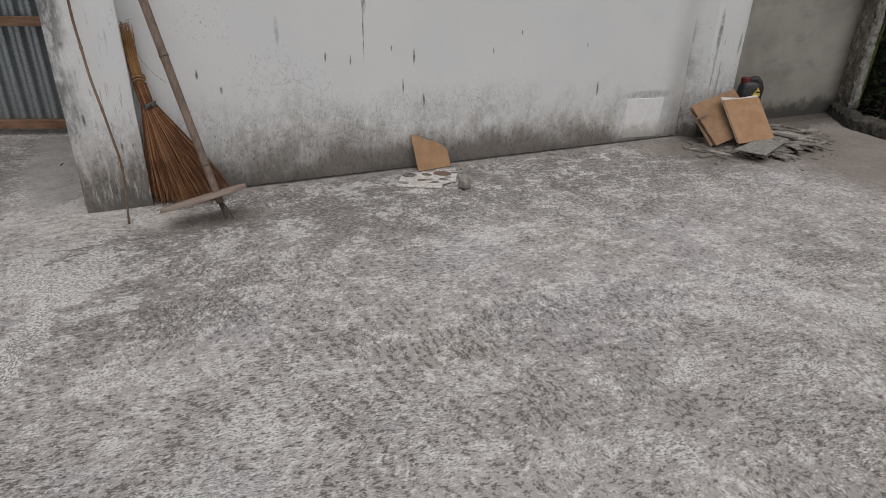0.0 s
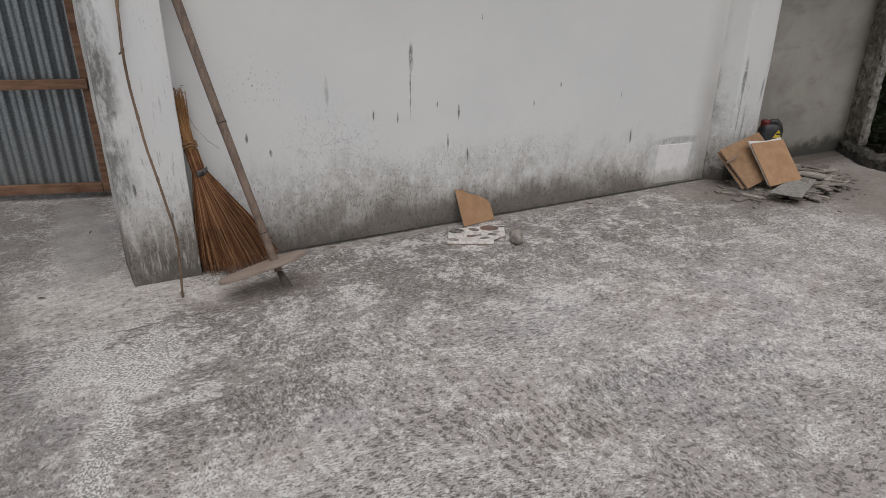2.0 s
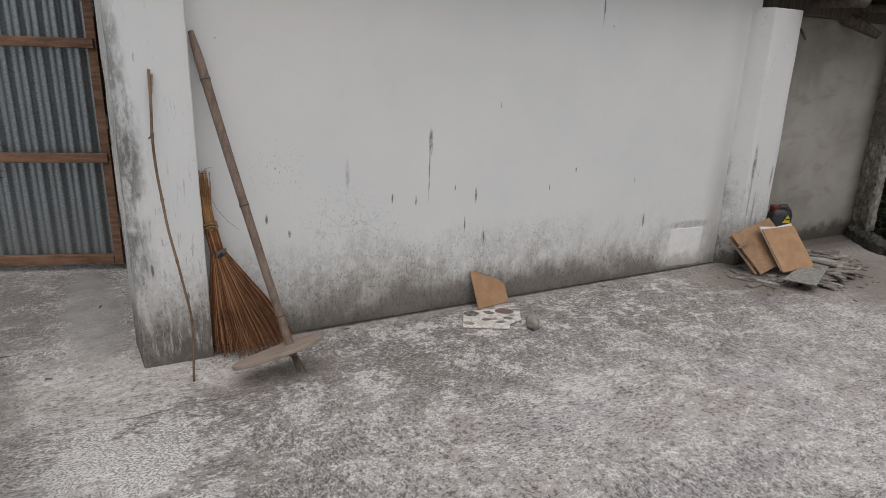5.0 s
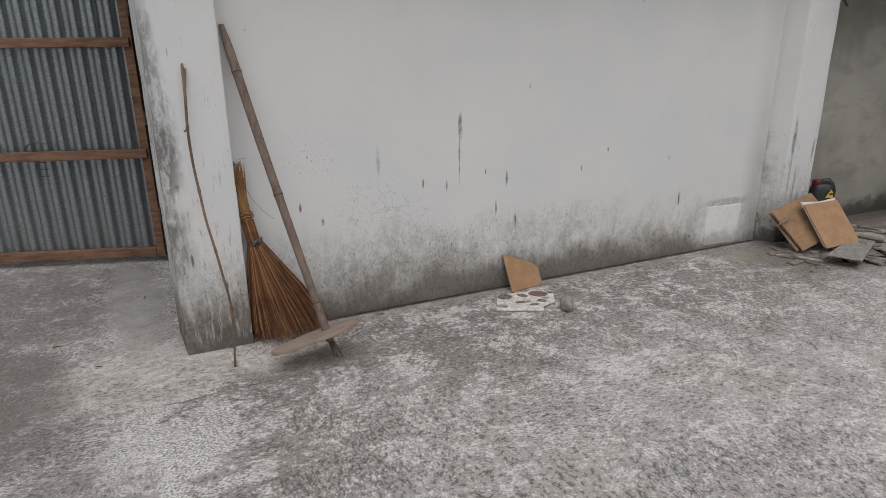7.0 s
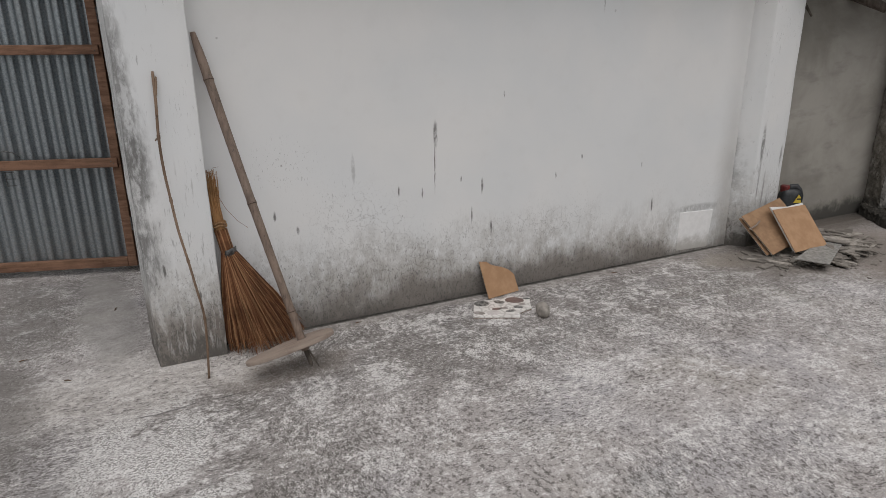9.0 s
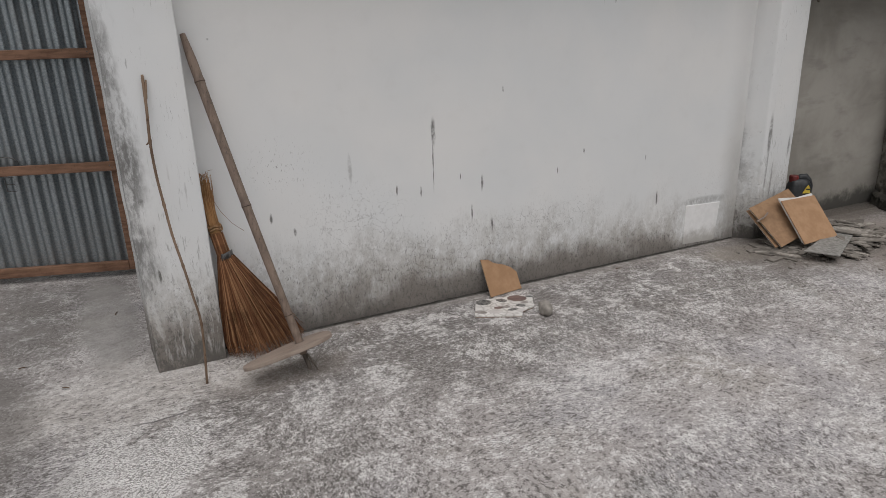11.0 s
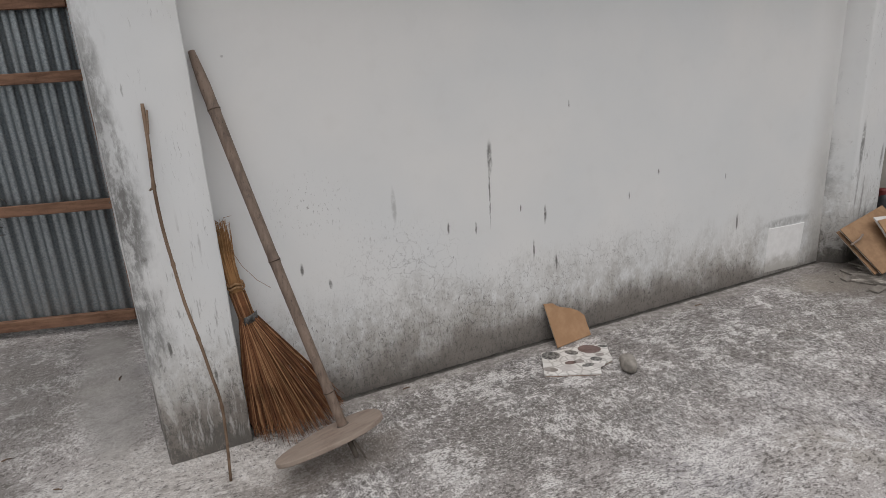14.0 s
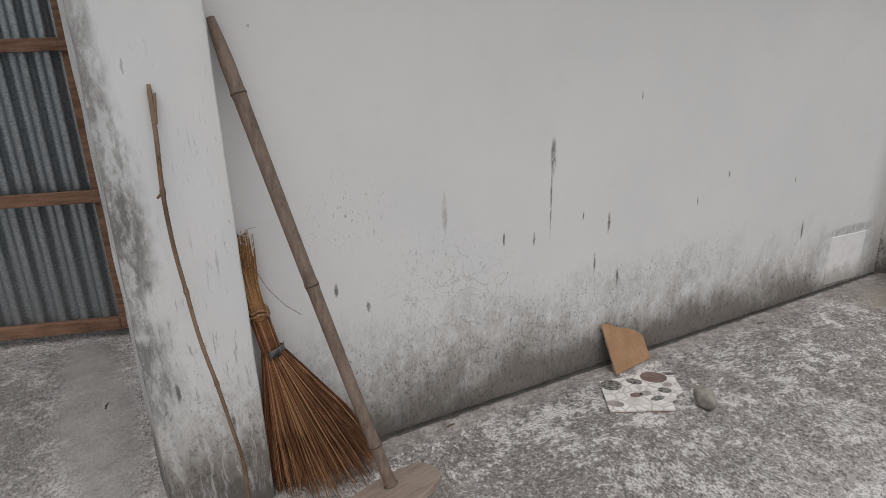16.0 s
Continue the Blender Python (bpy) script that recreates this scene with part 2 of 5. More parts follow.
DRIPS = [  # x, top, bottom, width
    (1.20, 1.164, 1.02, 0.024), (1.193, 1.05, 0.76, 0.007), (0.665, 1.0, 0.85, 0.02, 0.4), (1.53, 0.79, 0.70, 0.014),
    (0.947, 0.79, 0.74, 0.010), (1.105, 0.77, 0.715, 0.010), (0.193, 0.725, 0.675, 0.013), (1.454, 0.606, 0.51, 0.011),
    (1.602, 0.50, 0.42, 0.011), (3.044, 0.49, 0.40, 0.013), (2.117, 0.78, 0.74, 0.008), (1.686, 1.335, 1.30, 0.008),
    (2.339, 0.885, 0.85, 0.012), (1.378, 0.82, 0.785, 0.007), (0.317, 0.625, 0.585, 0.013), (2.905, 0.785, 0.75, 0.009),
    (3.54, 0.395, 0.335, 0.40, 0.5), (2.463, 2.1, 1.85, 0.013), (2.555, 1.835, 1.82, 0.012), (-0.009, 1.645, 1.635, 0.010, 0.6),
]


def wall_material(name, drips, grime=0.36, edge_dirt=None, face=3.98, near_pillar=0.0, dirt_top=2.2, patchy=0.5, rise=0.035):
    """White distemper, mouldy near the floor."""
    m = Mat(name)
    x, z = m.axis(0), m.axis(2)
    flat = m.vec(x + m.axis(1) - face, z)
    c = m.mix(m.step(m.noise(1.1, 3), 0.35, 0.68), (0.70, 0.712, 0.715), (0.755, 0.752, 0.742))
    c = m.mix(m.step(m.noise(0.7, 2, 0.5, m.mapped((1, 1, 1), 0, None, (7, 3, 1))), 0.5, 0.75) * 0.5, c, (0.72, 0.74, 0.755))
    c = m.mix(m.step(m.noise(9, 4), 0.5, 0.8) * 0.12, c, (0.6, 0.59, 0.57))
    ragged = m.warp(0.05, 9.0, flat, 4)
    runs = m.noise(1.0, 5, 0.62, m.mapped((26, 3.0, 1), 0, ragged))
    runs2 = m.noise(1.0, 4, 0.6, m.mapped((60, 7.0, 1), 0, flat))
    blotch = m.noise(3.2, 5, 0.62)
    cloud = m.noise(8.5, 6, 0.7, m.mapped((1, 1, 0.6)))
    level = z - rise - (blotch - 0.5) * patchy - (runs - 0.5) * 0.16 - (cloud - 0.5) * 0.30
    if near_pillar:
        wash = m.blob(ragged, 3.53, 0.19, 0.25, 0.20, 0, 0.6)
        level = level + m.step(x, 2.0, 3.0) * 0.06 + wash * 0.13
    veil = m.step(level, grime * 0.45, grime * 1.35, 1.0, 0.0)
    deep = m.step(level, grime * 0.15, grime * 0.8, 1.0, 0.0)
    foot = m.step(level, -0.03, grime * 0.5, 1.0, 0.0)
    mottle = m.noise(30, 8, 0.8, m.mapped((1, 1, 0.55)))
    if edge_dirt:
        side = m.step(m.axis(0) + (m.noise(6, 8, 0.75, m.mapped((1, 1, 0.35))) - 0.5) * 0.2, edge_dirt[0], edge_dirt[1], 1.0, 0.0)
        mass = m.step(m.noise(2.4, 6, 0.7), 0.36, 0.50) * m.step(z, dirt_top, dirt_top * 0.5)
        mould = m.noise(75, 8, 0.85, m.mapped((1, 1, 0.45)))
        smear = m.noise(1.0, 6, 0.72, m.mapped((34, 7.0, 1), 0, m.warp(0.04, 14.0, flat, 5)))
        c = m.mix(side * mass * m.step(smear, 0.42, 0.60, 0.1, 1.0) * 0.75, c, (0.20, 0.198, 0.192))
        streaks = m.step(runs2, 0.57, 0.66) * m.step(m.noise(3, 3), 0.42, 0.6) * m.step(z, 1.6, 0.6)
        c = m.mix(streaks * 0.55, c, (0.25, 0.245, 0.235))
        if face < 3.848:
            shape = m.warp(0.10, 10.0, flat, 6)
            big = m.blob(shape, -0.462, 1.07, 0.065, 0.20, 0, 0.6).max(m.blob(shape, -0.455, 0.62, 0.06, 0.2, 0, 0.7) * 0.8).max(m.blob(shape, -0.475, 1.5, 0.03, 0.25, 0, 0.7) * 0.8)
            c = m.mix(big * m.step(smear * 0.6 + mould * 0.4, 0.40, 0.56, 0.4, 1.0) * 0.85, c, (0.15, 0.148, 0.143))
            c = m.mix(m.step(z + (m.noise(9, 3) - 0.5) * 0.012, 0.232, 0.226) * 0.4, c, (0.26, 0.252, 0.24))
        hair = m.noise(1.0, 5, 0.7, m.mapped((150, 11, 1), 0, ragged))
        c = m.mix(m.step(hair, 0.60, 0.66) * m.step(m.noise(4, 3), 0.40, 0.6) * 0.55, c, (0.24, 0.235, 0.225))
    c = m.mix(veil * m.step(mottle, 0.34, 0.58) * 0.75, c, (0.43, 0.415, 0.393))
    c = m.mix(deep * 0.8, c, m.mix(m.step(mottle * 0.5 + cloud * 0.5, 0.40, 0.60), (0.205, 0.187, 0.168), (0.405, 0.378, 0.345)))
    c = m.mix(foot * 0.8, c, m.mix(m.step(blotch, 0.35, 0.65), (0.083, 0.073, 0.064), (0.172, 0.152, 0.135)))
    speck = m.step(m.noise(55, 6, 0.85, m.mapped((1, 1, 0.6))), 0.47, 0.43) * (deep * 0.7 + veil * 0.3)
    c = m.mix(speck * 0.6, c, (0.08, 0.077, 0.072))
    if edge_dirt:
        crust = m.step(m.noise(22, 7, 0.8, m.mapped((1, 1, 0.5))) + m.step(z, 0.0, 0.28, 0.06, -0.10), 0.48, 0.54)
        c = m.mix(crust * m.step(z, 0.45, 0.2) * 0.7, c, (0.10, 0.094, 0.086))
        brushmark = m.step(m.noise(1.0, 5, 0.7, m.mapped((42, 5.0, 1), 0, ragged)), 0.50, 0.62)
        c = m.mix(brushmark * m.step(z, 0.75, 0.25) * m.step(z, 0.02, 0.10) * 0.4, c, (0.66, 0.655, 0.64))
    # flaked spots where the veil is
    flake = m.step(m.noise(1.0, 3, 0.6, m.mapped((105, 42, 1), 0, ragged)), 0.60, 0.64) * m.step(z, grime * 2.1, grime * 0.5)
    flake = flake * m.step(m.noise(2.2, 3), 0.42, 0.6)
    c = m.mix(flake * (0.75 if edge_dirt else 0.5), c, (0.17, 0.165, 0.155))
    chips = m.step(m.noise(17, 3, 0.6, m.mapped((1, 0.6, 1), 0, flat)), 0.735, 0.76) * m.step(z, 1.3, 0.5)
    c = m.mix(chips * 0.6, c, (0.25, 0.24, 0.23))
    # crazing
    net = m.cells(15.0, m.warp(0.16, 7.0, flat, 7))
    band_of = m.blob(ragged, 1.05, 0.30, 0.75, 0.14, 6, 0.5).max(m.blob(ragged, 0.72, 0.55, 0.30, 0.22, 0, 0.6) * 0.6).max(m.blob(ragged, 2.0, 0.42, 0.5, 0.1, 0, 0.6) * 0.7)
    craze = m.step(net, 0.004, 0.022, 1.0, 0.0) * band_of * m.step(m.noise(7, 5, 0.7), 0.40, 0.52)
    c = m.mix(craze * (0.0 if edge_dirt else 0.75), c, (0.15, 0.14, 0.13))
    # short black dashes of peeled paint
    side_of = m.step(x, 2.5, 1.7, 0.12, 1.0) if near_pillar else m.step(z, 3.0, 2.0, 0.0, 0.5)
    for across, down, share in ((130, 34, 0.80), (210, 75, 0.82)):
        spread = m.mapped((across, down, 1), 0, m.warp(0.014, 55.0, ragged, 4))
        lot = m.n.new("ShaderNodeSeparateColor")
        m.l.new(m.cells(1.0, spread, "F1", True), lot.inputs[0])
        dash = m.step(m.cells(1.0, spread, "F1"), 0.36, 0.26) * m.step(Val(m, lot.outputs[0]) + (blotch - 0.5) * 0.9, share, share + 0.02)
        c = m.mix(dash * side_of * m.step(z, grime * 1.75, grime * 0.7) * (0.35 if edge_dirt else 0.65), c, (0.13, 0.126, 0.118))
    if near_pillar:
        cracked = m.blob(ragged, 0.27, 0.98, 0.16, 0.12, 0, 0.7).max(m.blob(ragged, 0.62, 0.72, 0.25, 0.14, 0, 0.8) * 0.7)
        split = m.step(m.noise(1.0, 4, 0.7, m.mapped((95, 34, 1), 0, ragged)), 0.60, 0.64)
        c = m.mix(split * cracked * 0.7, c, (0.27, 0.26, 0.25))
        band = m.step(x + (m.noise(2.5, 4) - 0.5) * 0.12 + (cloud - 0.5) * 0.15, near_pillar - 0.16, near_pillar + 0.06)
        c = m.mix(band * m.step(z, 1.5, 0.4, 0.18, 0.6), c, m.mix(m.step(cloud, 0.4, 0.6), (0.32, 0.305, 0.283), (0.42, 0.405, 0.38)))
    thin = m.warp(0.012, 34.0, m.warp(0.012, 7.0, flat), 4)
    wet = None
    for dx, top, low, wide, *weak in drips:
        v = m.blob(thin, dx, (top + low) / 2, wide * 0.55, (top - low) / 2, 0, 0.45) * (weak[0] if weak else 1.0)
        wet = v if wet is None else wet.max(v)
    if wet is not None:
        c = m.mix(wet * m.step(mottle, 0.3, 0.55) * 0.9, c, (0.13, 0.126, 0.118))
    height = m.noise(3.0, 3) * 0.7 + mottle * 0.22 - flake * 0.3 - craze * 0.25
    return m.done(c, 0.86, height, 0.006, 0.6, spec=0.25)


def cement_material(name, dark, light, lumps=0.0):
    m = Mat(name)
    tone = m.step(m.noise(1.6, 5, 0.6, None, 0.4), 0.32, 0.7)
    c = m.mix(tone, dark, light)
    swipe = m.noise(1.0, 4, 0.6, m.mapped((2.2, 2.2, 7), 30))
    c = m.mix(m.step(swipe, 0.52, 0.72) * 0.35, c, tuple(v * 0.62 for v in dark))
    z = m.axis(2)
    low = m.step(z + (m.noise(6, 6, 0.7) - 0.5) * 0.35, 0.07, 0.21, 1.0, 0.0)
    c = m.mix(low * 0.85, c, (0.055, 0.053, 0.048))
    h = m.noise(40, 4, 0.7) * 0.3 + m.noise(4, 3) * 0.5
    if lumps:
        rock = m.cells(16, m.warp(0.05, 20), "F1")
        c = m.mix(m.step(m.noise(14, 5, 0.7), 0.42, 0.62) * 0.5, c, tuple(v * 0.4 for v in dark))
        h = h + rock * lumps
    return m.done(c, 0.93, h, 0.03 if lumps else 0.004, 1.0 if lumps else 0.8, spec=0.2)


def wood_material(name, a, b, scale=(4, 4, 60), dusty=0.0, rough=0.75, spots=0.0):
    m = Mat(name)
    grain = m.noise(1.0, 5, 0.65, m.mapped(scale, 0, m.warp(0.02, 6.0)))
    c = m.mix(m.step(grain, 0.3, 0.7), a, b)
    c = m.mix(m.step(m.noise(7, 4), 0.55, 0.75) * 0.4, c, tuple(v * 0.5 for v in a))
    if spots:
        c = m.mix(m.step(m.noise(3.2, 3), 0.45, 0.62) * spots * 0.7, c, tuple(v * 1.35 for v in b))
        c = m.mix(m.step(m.noise(85, 5, 0.8, m.mapped((1, 1, 0.3))), 0.57, 0.64) * spots, c, tuple(v * 0.35 for v in a))
    if dusty:
        c = m.mix(m.step(m.noise(10, 4, 0.6), 0.25, 0.6) * dusty, c, (0.33, 0.275, 0.23))
    return m.done(c, rough, grain, 0.002, 0.6, spec=0.3)


def straw_material(name, colours):
    m = Mat(name)
    r = m.island()
    c = m.mix(m.step(r, 0.0, 0.5), colours[0], colours[1])
    c = m.mix(m.step(r, 0.55, 1.0), c, colours[2])
    c = m.mix(m.step(m.noise(12, 3), 0.45, 0.7) * 0.45, c, tuple(v * 0.45 for v in colours[0]))
    return m.done(c, 0.7, spec=0.25)


def speckled(name, a, b, scale, rough=0.8, depth=0.002, spec=0.4, random=0.0):
    m = Mat(name)
    f = m.step(m.noise(scale, 5, 0.62), 0.33, 0.68)
    c = m.mix(f, a, b)
    c = m.mix(m.step(m.noise(scale * 0.2, 3), 0.5, 0.75) * 0.4, c, tuple(v * 0.6 for v in a))
    if random:
        c = m.mix(m.rand() * random, c, tuple(v * 0.5 for v in a))
    return m.done(c, rough, m.noise(scale * 2, 4), depth, 0.5, spec=spec)


def leaf_material(name, a, b):
    m = Mat(name)
    c = m.mix(m.island(), a, b)
    c = m.mix(m.step(m.noise(1.5, 3), 0.4, 0.7) * 0.6, c, tuple(v * 0.5 for v in a))
    mat = m.done(c, 0.6, spec=0.3)
    m.bsdf.inputs["Transmission Weight"].default_value = 0.0
    return mat


def zinc_material():
    m = Mat("galvanised_sheet")
    spangle = m.noise(85, 5, 0.75)
    c = m.mix(m.step(spangle, 0.35, 0.65), (0.22, 0.25, 0.27), (0.40, 0.435, 0.455))
    c = m.mix(m.step(m.noise(3, 4), 0.5, 0.75) * 0.5, c, (0.30, 0.30, 0.295))
    runs = m.noise(1.0, 4, 0.65, m.mapped((45, 45, 2.5)))
    c = m.mix(m.step(runs, 0.52, 0.70) * 0.45, c, (0.20, 0.205, 0.205))
    low = m.step(m.axis(2) + (m.noise(5, 4) - 0.5) * 0.5, 0.9, 0.1)
    c = m.mix(low * m.step(m.noise(60, 5, 0.8), 0.40, 0.6) * 0.5, c, (0.31, 0.30, 0.28))
    return m.done(c, 0.36 + low * 0.2, spangle, 0.001, 0.25, metal=0.85)


def pebble_tile_material():
    """Glazed cream ground with the faint outlines of printed pebbles."""
    m = Mat("printed_tile_glaze")
    w = m.warp(0.02, 12.0)
    edge = m.cells(19, w)
    shade = m.noise(14, 3)
    c = m.mix(m.step(shade, 0.3, 0.7), (0.62, 0.60, 0.57), (0.74, 0.72, 0.69))
    c = m.mix(m.step(edge, 0.03, 0.10, 1.0, 0.0) * 0.6, c, (0.33, 0.305, 0.28))
    return m.done(c, 0.35, spec=0.5)


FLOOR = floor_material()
WHITE = wall_material("stained_white_wall", DRIPS, 0.37, near_pillar=3.82, rise=0.065)
WHITE_COLUMN = wall_material("stained_white_column", [(-0.382, 1.56, 1.52, 0.006, 0.6), (-0.426, 0.915, 0.885, 0.022, 0.8), (-0.402, 0.55, 0.49, 0.011), (-0.25, 0.40, 0.32, 0.010)], 0.40, (-0.465, -0.395), 3.845, 0.0, 2.2, 0.4, 0.10)
WHITE_PILLAR = wall_material("stained_white_pillar", [(4.066, 0.985, 0.70, 0.035, 0.85), (4.07, 0.74, 0.40, 0.018, 0.6), (4.3, 0.82, 0.66, 0.02, 0.7), (4.14, 0.62, 0.3, 0.016, 0.6), (4.2, 0.42, 0.1, 0.03, 0.5)], 0.48, (3.92, 4.0), 3.85, 0.0, 1.0, 0.3)
CEMENT = cement_material("bare_cement_render", (0.285, 0.268, 0.238), (0.41, 0.39, 0.352))
RUBBLE = cement_material("rough_rubble_mortar", (0.21, 0.195, 0.17), (0.40, 0.375, 0.335), 0.9)
MOSSY = cement_material("dark_mossy_mortar", (0.06, 0.055, 0.046), (0.27, 0.25, 0.215), 0.9)
PALE_MORTAR = cement_material("pale_broken_mortar", (0.27, 0.258, 0.235), (0.43, 0.415, 0.385), 0.6)


def patch_material():
    m = Mat("fresh_white_plaster")
    c = m.mix(m.step(m.noise(25, 5), 0.35, 0.65), (0.76, 0.757, 0.75), (0.81, 0.806, 0.80))
    # fades to a darker brown-grey towards the bottom, with a ragged edge
    lower_fade = m.step(m.axis(2) + (m.noise(14, 5, 0.7) - 0.5) * 0.2, 0.04, 0.18, 1.0, 0.0)
    c = m.mix(lower_fade * 0.8, c, (0.36, 0.34, 0.31))
    return m.done(c, 0.88, m.noise(40, 4), 0.002, 0.5, spec=0.2)


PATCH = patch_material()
TIMBER = wood_material("brown_weathered_timber", (0.12, 0.064, 0.04), (0.25, 0.142, 0.092), (6, 40, 40), 0.0, 0.75, 0.3)
DARK_TIMBER = wood_material("dark_grey_timber", (0.075, 0.062, 0.052), (0.15, 0.128, 0.108), (40, 40, 3))
ROOFING = speckled("sooty_roofing", (0.035, 0.033, 0.03), (0.07, 0.065, 0.058), 8, 0.9, 0.004, 0.1)
ZINC = zinc_material()
BAMBOO = wood_material("dusty_bamboo", (0.105, 0.074, 0.058), (0.21, 0.155, 0.122), (70, 70, 4), 0.15, 0.6, 0.6)
JOINT = speckled("dark_cane_joint", (0.045, 0.03, 0.022), (0.11, 0.078, 0.058), 60, 0.8)
EDGE_TIMBER = wood_material("dark_brown_timber", (0.036, 0.027, 0.022), (0.075, 0.059, 0.048), (40, 40, 3))
BAMBOO_LIGHT = wood_material("pale_bamboo", (0.19, 0.168, 0.135), (0.29, 0.262, 0.215), (4, 50, 50))
CANE = wood_material("brown_cane", (0.105, 0.066, 0.042), (0.21, 0.145, 0.10), (60, 60, 5), 0.0, 0.6, 0.8)
DUSTY_WOOD = wood_material("dusty_planed_wood", (0.17, 0.128, 0.103), (0.27, 0.208, 0.17), (6, 50, 50), 0.5, 0.9, 0.4)
BRISTLE = straw_material("brown_twigs", [(0.095, 0.037, 0.018), (0.215, 0.095, 0.046), (0.42, 0.235, 0.12)])
STRAW = straw_material("golden_straw", [(0.22, 0.105, 0.042), (0.34, 0.185, 0.08), (0.44, 0.27, 0.135)])
TIE = speckled("plaited_straw_tie", (0.20, 0.11, 0.05), (0.34, 0.21, 0.11), 90, 0.8)
STRAP = speckled("grey_metal_strap", (0.03, 0.029, 0.028), (0.15, 0.145, 0.14), 60, 0.5)
CLAY = speckled("fired_clay_tile_back", (0.345, 0.208, 0.118), (0.42, 0.262, 0.155), 12, 0.85, 0.001, 0.2)
CLAY_EDGE = speckled("fired_clay_dark", (0.26, 0.16, 0.095), (0.33, 0.21, 0.125), 20, 0.85, 0.001, 0.2)
GLAZE = speckled("white_tile_glaze", (0.62, 0.61, 0.59), (0.72, 0.71, 0.69), 10, 0.3)
GREY_TILE = speckled("grey_patterned_tile", (0.19, 0.185, 0.17), (0.36, 0.35, 0.33), 45, 0.6)
OFFCUT = speckled("dusty_tile_offcut", (0.245, 0.22, 0.193), (0.47, 0.435, 0.39), 35, 0.85, 0.002, 0.2, 0.85)
PRINT = pebble_tile_material()
PEBBLE_DARK = speckled("printed_black_pebble", (0.008, 0.008, 0.008), (0.34, 0.33, 0.31), 75, 0.35)
PEBBLE_BROWN = speckled("printed_brown_pebble", (0.13, 0.085, 0.075), (0.22, 0.155, 0.14), 30, 0.35)
PEBBLE_GREY = speckled("printed_grey_pebble", (0.24, 0.215, 0.195), (0.36, 0.33, 0.31), 30, 0.35)
PEBBLE_PALE = speckled("printed_pale_pebble", (0.52, 0.49, 0.47), (0.64, 0.61, 0.59), 30, 0.35)
STONE = speckled("grey_river_stone", (0.22, 0.203, 0.182), (0.36, 0.333, 0.30), 22, 0.85, 0.004, 0.2)
JUG = speckled("charcoal_plastic", (0.022, 0.024, 0.026), (0.045, 0.047, 0.05), 14, 0.45)
JUG_CAP = speckled("red_plastic_cap", (0.12, 0.02, 0.018), (0.18, 0.03, 0.028), 20, 0.5)
LABEL_YELLOW = speckled("yellow_label", (0.62, 0.45, 0.05), (0.72, 0.54, 0.08), 30, 0.5)
LABEL_GREY = speckled("grey_label", (0.35, 0.36, 0.37), (0.5, 0.5, 0.5), 30, 0.5)
LABEL_BLACK = speckled("black_label", (0.015, 0.015, 0.016), (0.03, 0.03, 0.03), 30, 0.5)
BRICK = speckled("red_wooden_block", (0.17, 0.07, 0.045), (0.30, 0.135, 0.09), 25, 0.85)
EARTH = speckled("dark_soil", (0.035, 0.03, 0.022), (0.075, 0.065, 0.045), 5, 0.95, 0.02, 0.1)
LEAF = leaf_material("hedge_leaves", (0.022, 0.034, 0.015), (0.105, 0.135, 0.075))
# distance haze is put into this paler grey-green leaf colour
LEAF_FAR = leaf_material("hazed_tree_leaves", (0.055, 0.066, 0.05), (0.13, 0.145, 0.11))
LEAF_BANANA = leaf_material("banana_leaf", (0.16, 0.20, 0.05), (0.24, 0.28, 0.08))
BARK = wood_material("grey_bark", (0.07, 0.06, 0.05), (0.14, 0.12, 0.10), (20, 20, 4))


# ---- mesh helpers ----
rng = random.Random(11)


def smooth(me, on=True):
    me.polygons.foreach_set("use_smooth", [on] * len(me.polygons))


def part(name, bm, material, parent=None, label="", soft=False):
    """Links a bmesh, or a pair of vertices and faces, as one mesh object under a thing or a part."""
    me = bpy.data.meshes.new(name)
    if isinstance(bm, tuple):
        me.from_pydata([tuple(v) for v in bm[0]], [], bm[1])
    else:
        bm.to_mesh(me)
        bm.free()
    me.materials.append(material)
    smooth(me, soft)
    ob = new(name, me)
    if parent is not None:
        ob.parent = parent
    if label:
        tagged(ob, label)
    return ob


def empty(name, at=(0, 0, 0)):
    ob = new(name)
    ob.empty_display_size = 0.1
    ob.location = at
    return ob


def box(lo, hi, bevel=0.0, segs=2):
    bm = bmesh.new()
    bmesh.ops.create_cube(bm, size=1.0)
    for v in bm.verts:
        v.co = Vector([lo[i] + (v.co[i] + 0.5) * (hi[i] - lo[i]) for i in range(3)])
    if bevel:
        bmesh.ops.bevel(bm, geom=list(bm.edges), offset=bevel, segments=segs, affect="EDGES", profile=0.5)
    return bm


def worn_box(lo, hi, cell=0.06, amp=0.004, bevel=0.008, freq=7.0):
    """A plastered block with rounded, uneven edges."""
    bm = box(lo, hi, bevel, 2)
    for i in range(3):
        n = int((hi[i] - lo[i]) / cell)
        for k in range(1, n):
            co = [0, 0, 0]
            co[i] = lo[i] + (hi[i] - lo[i]) * k / n
            no = [0, 0, 0]
            no[i] = 1
            bmesh.ops.bisect_plane(bm, geom=list(bm.verts) + list(bm.edges) + list(bm.faces), plane_co=co, plane_no=no)
    bm.normal_update()
    moves = [(v, v.normal * amp * noise.noise(v.co * freq)) for v in bm.verts]
    for v, d in moves:
        v.co += d
    return bm


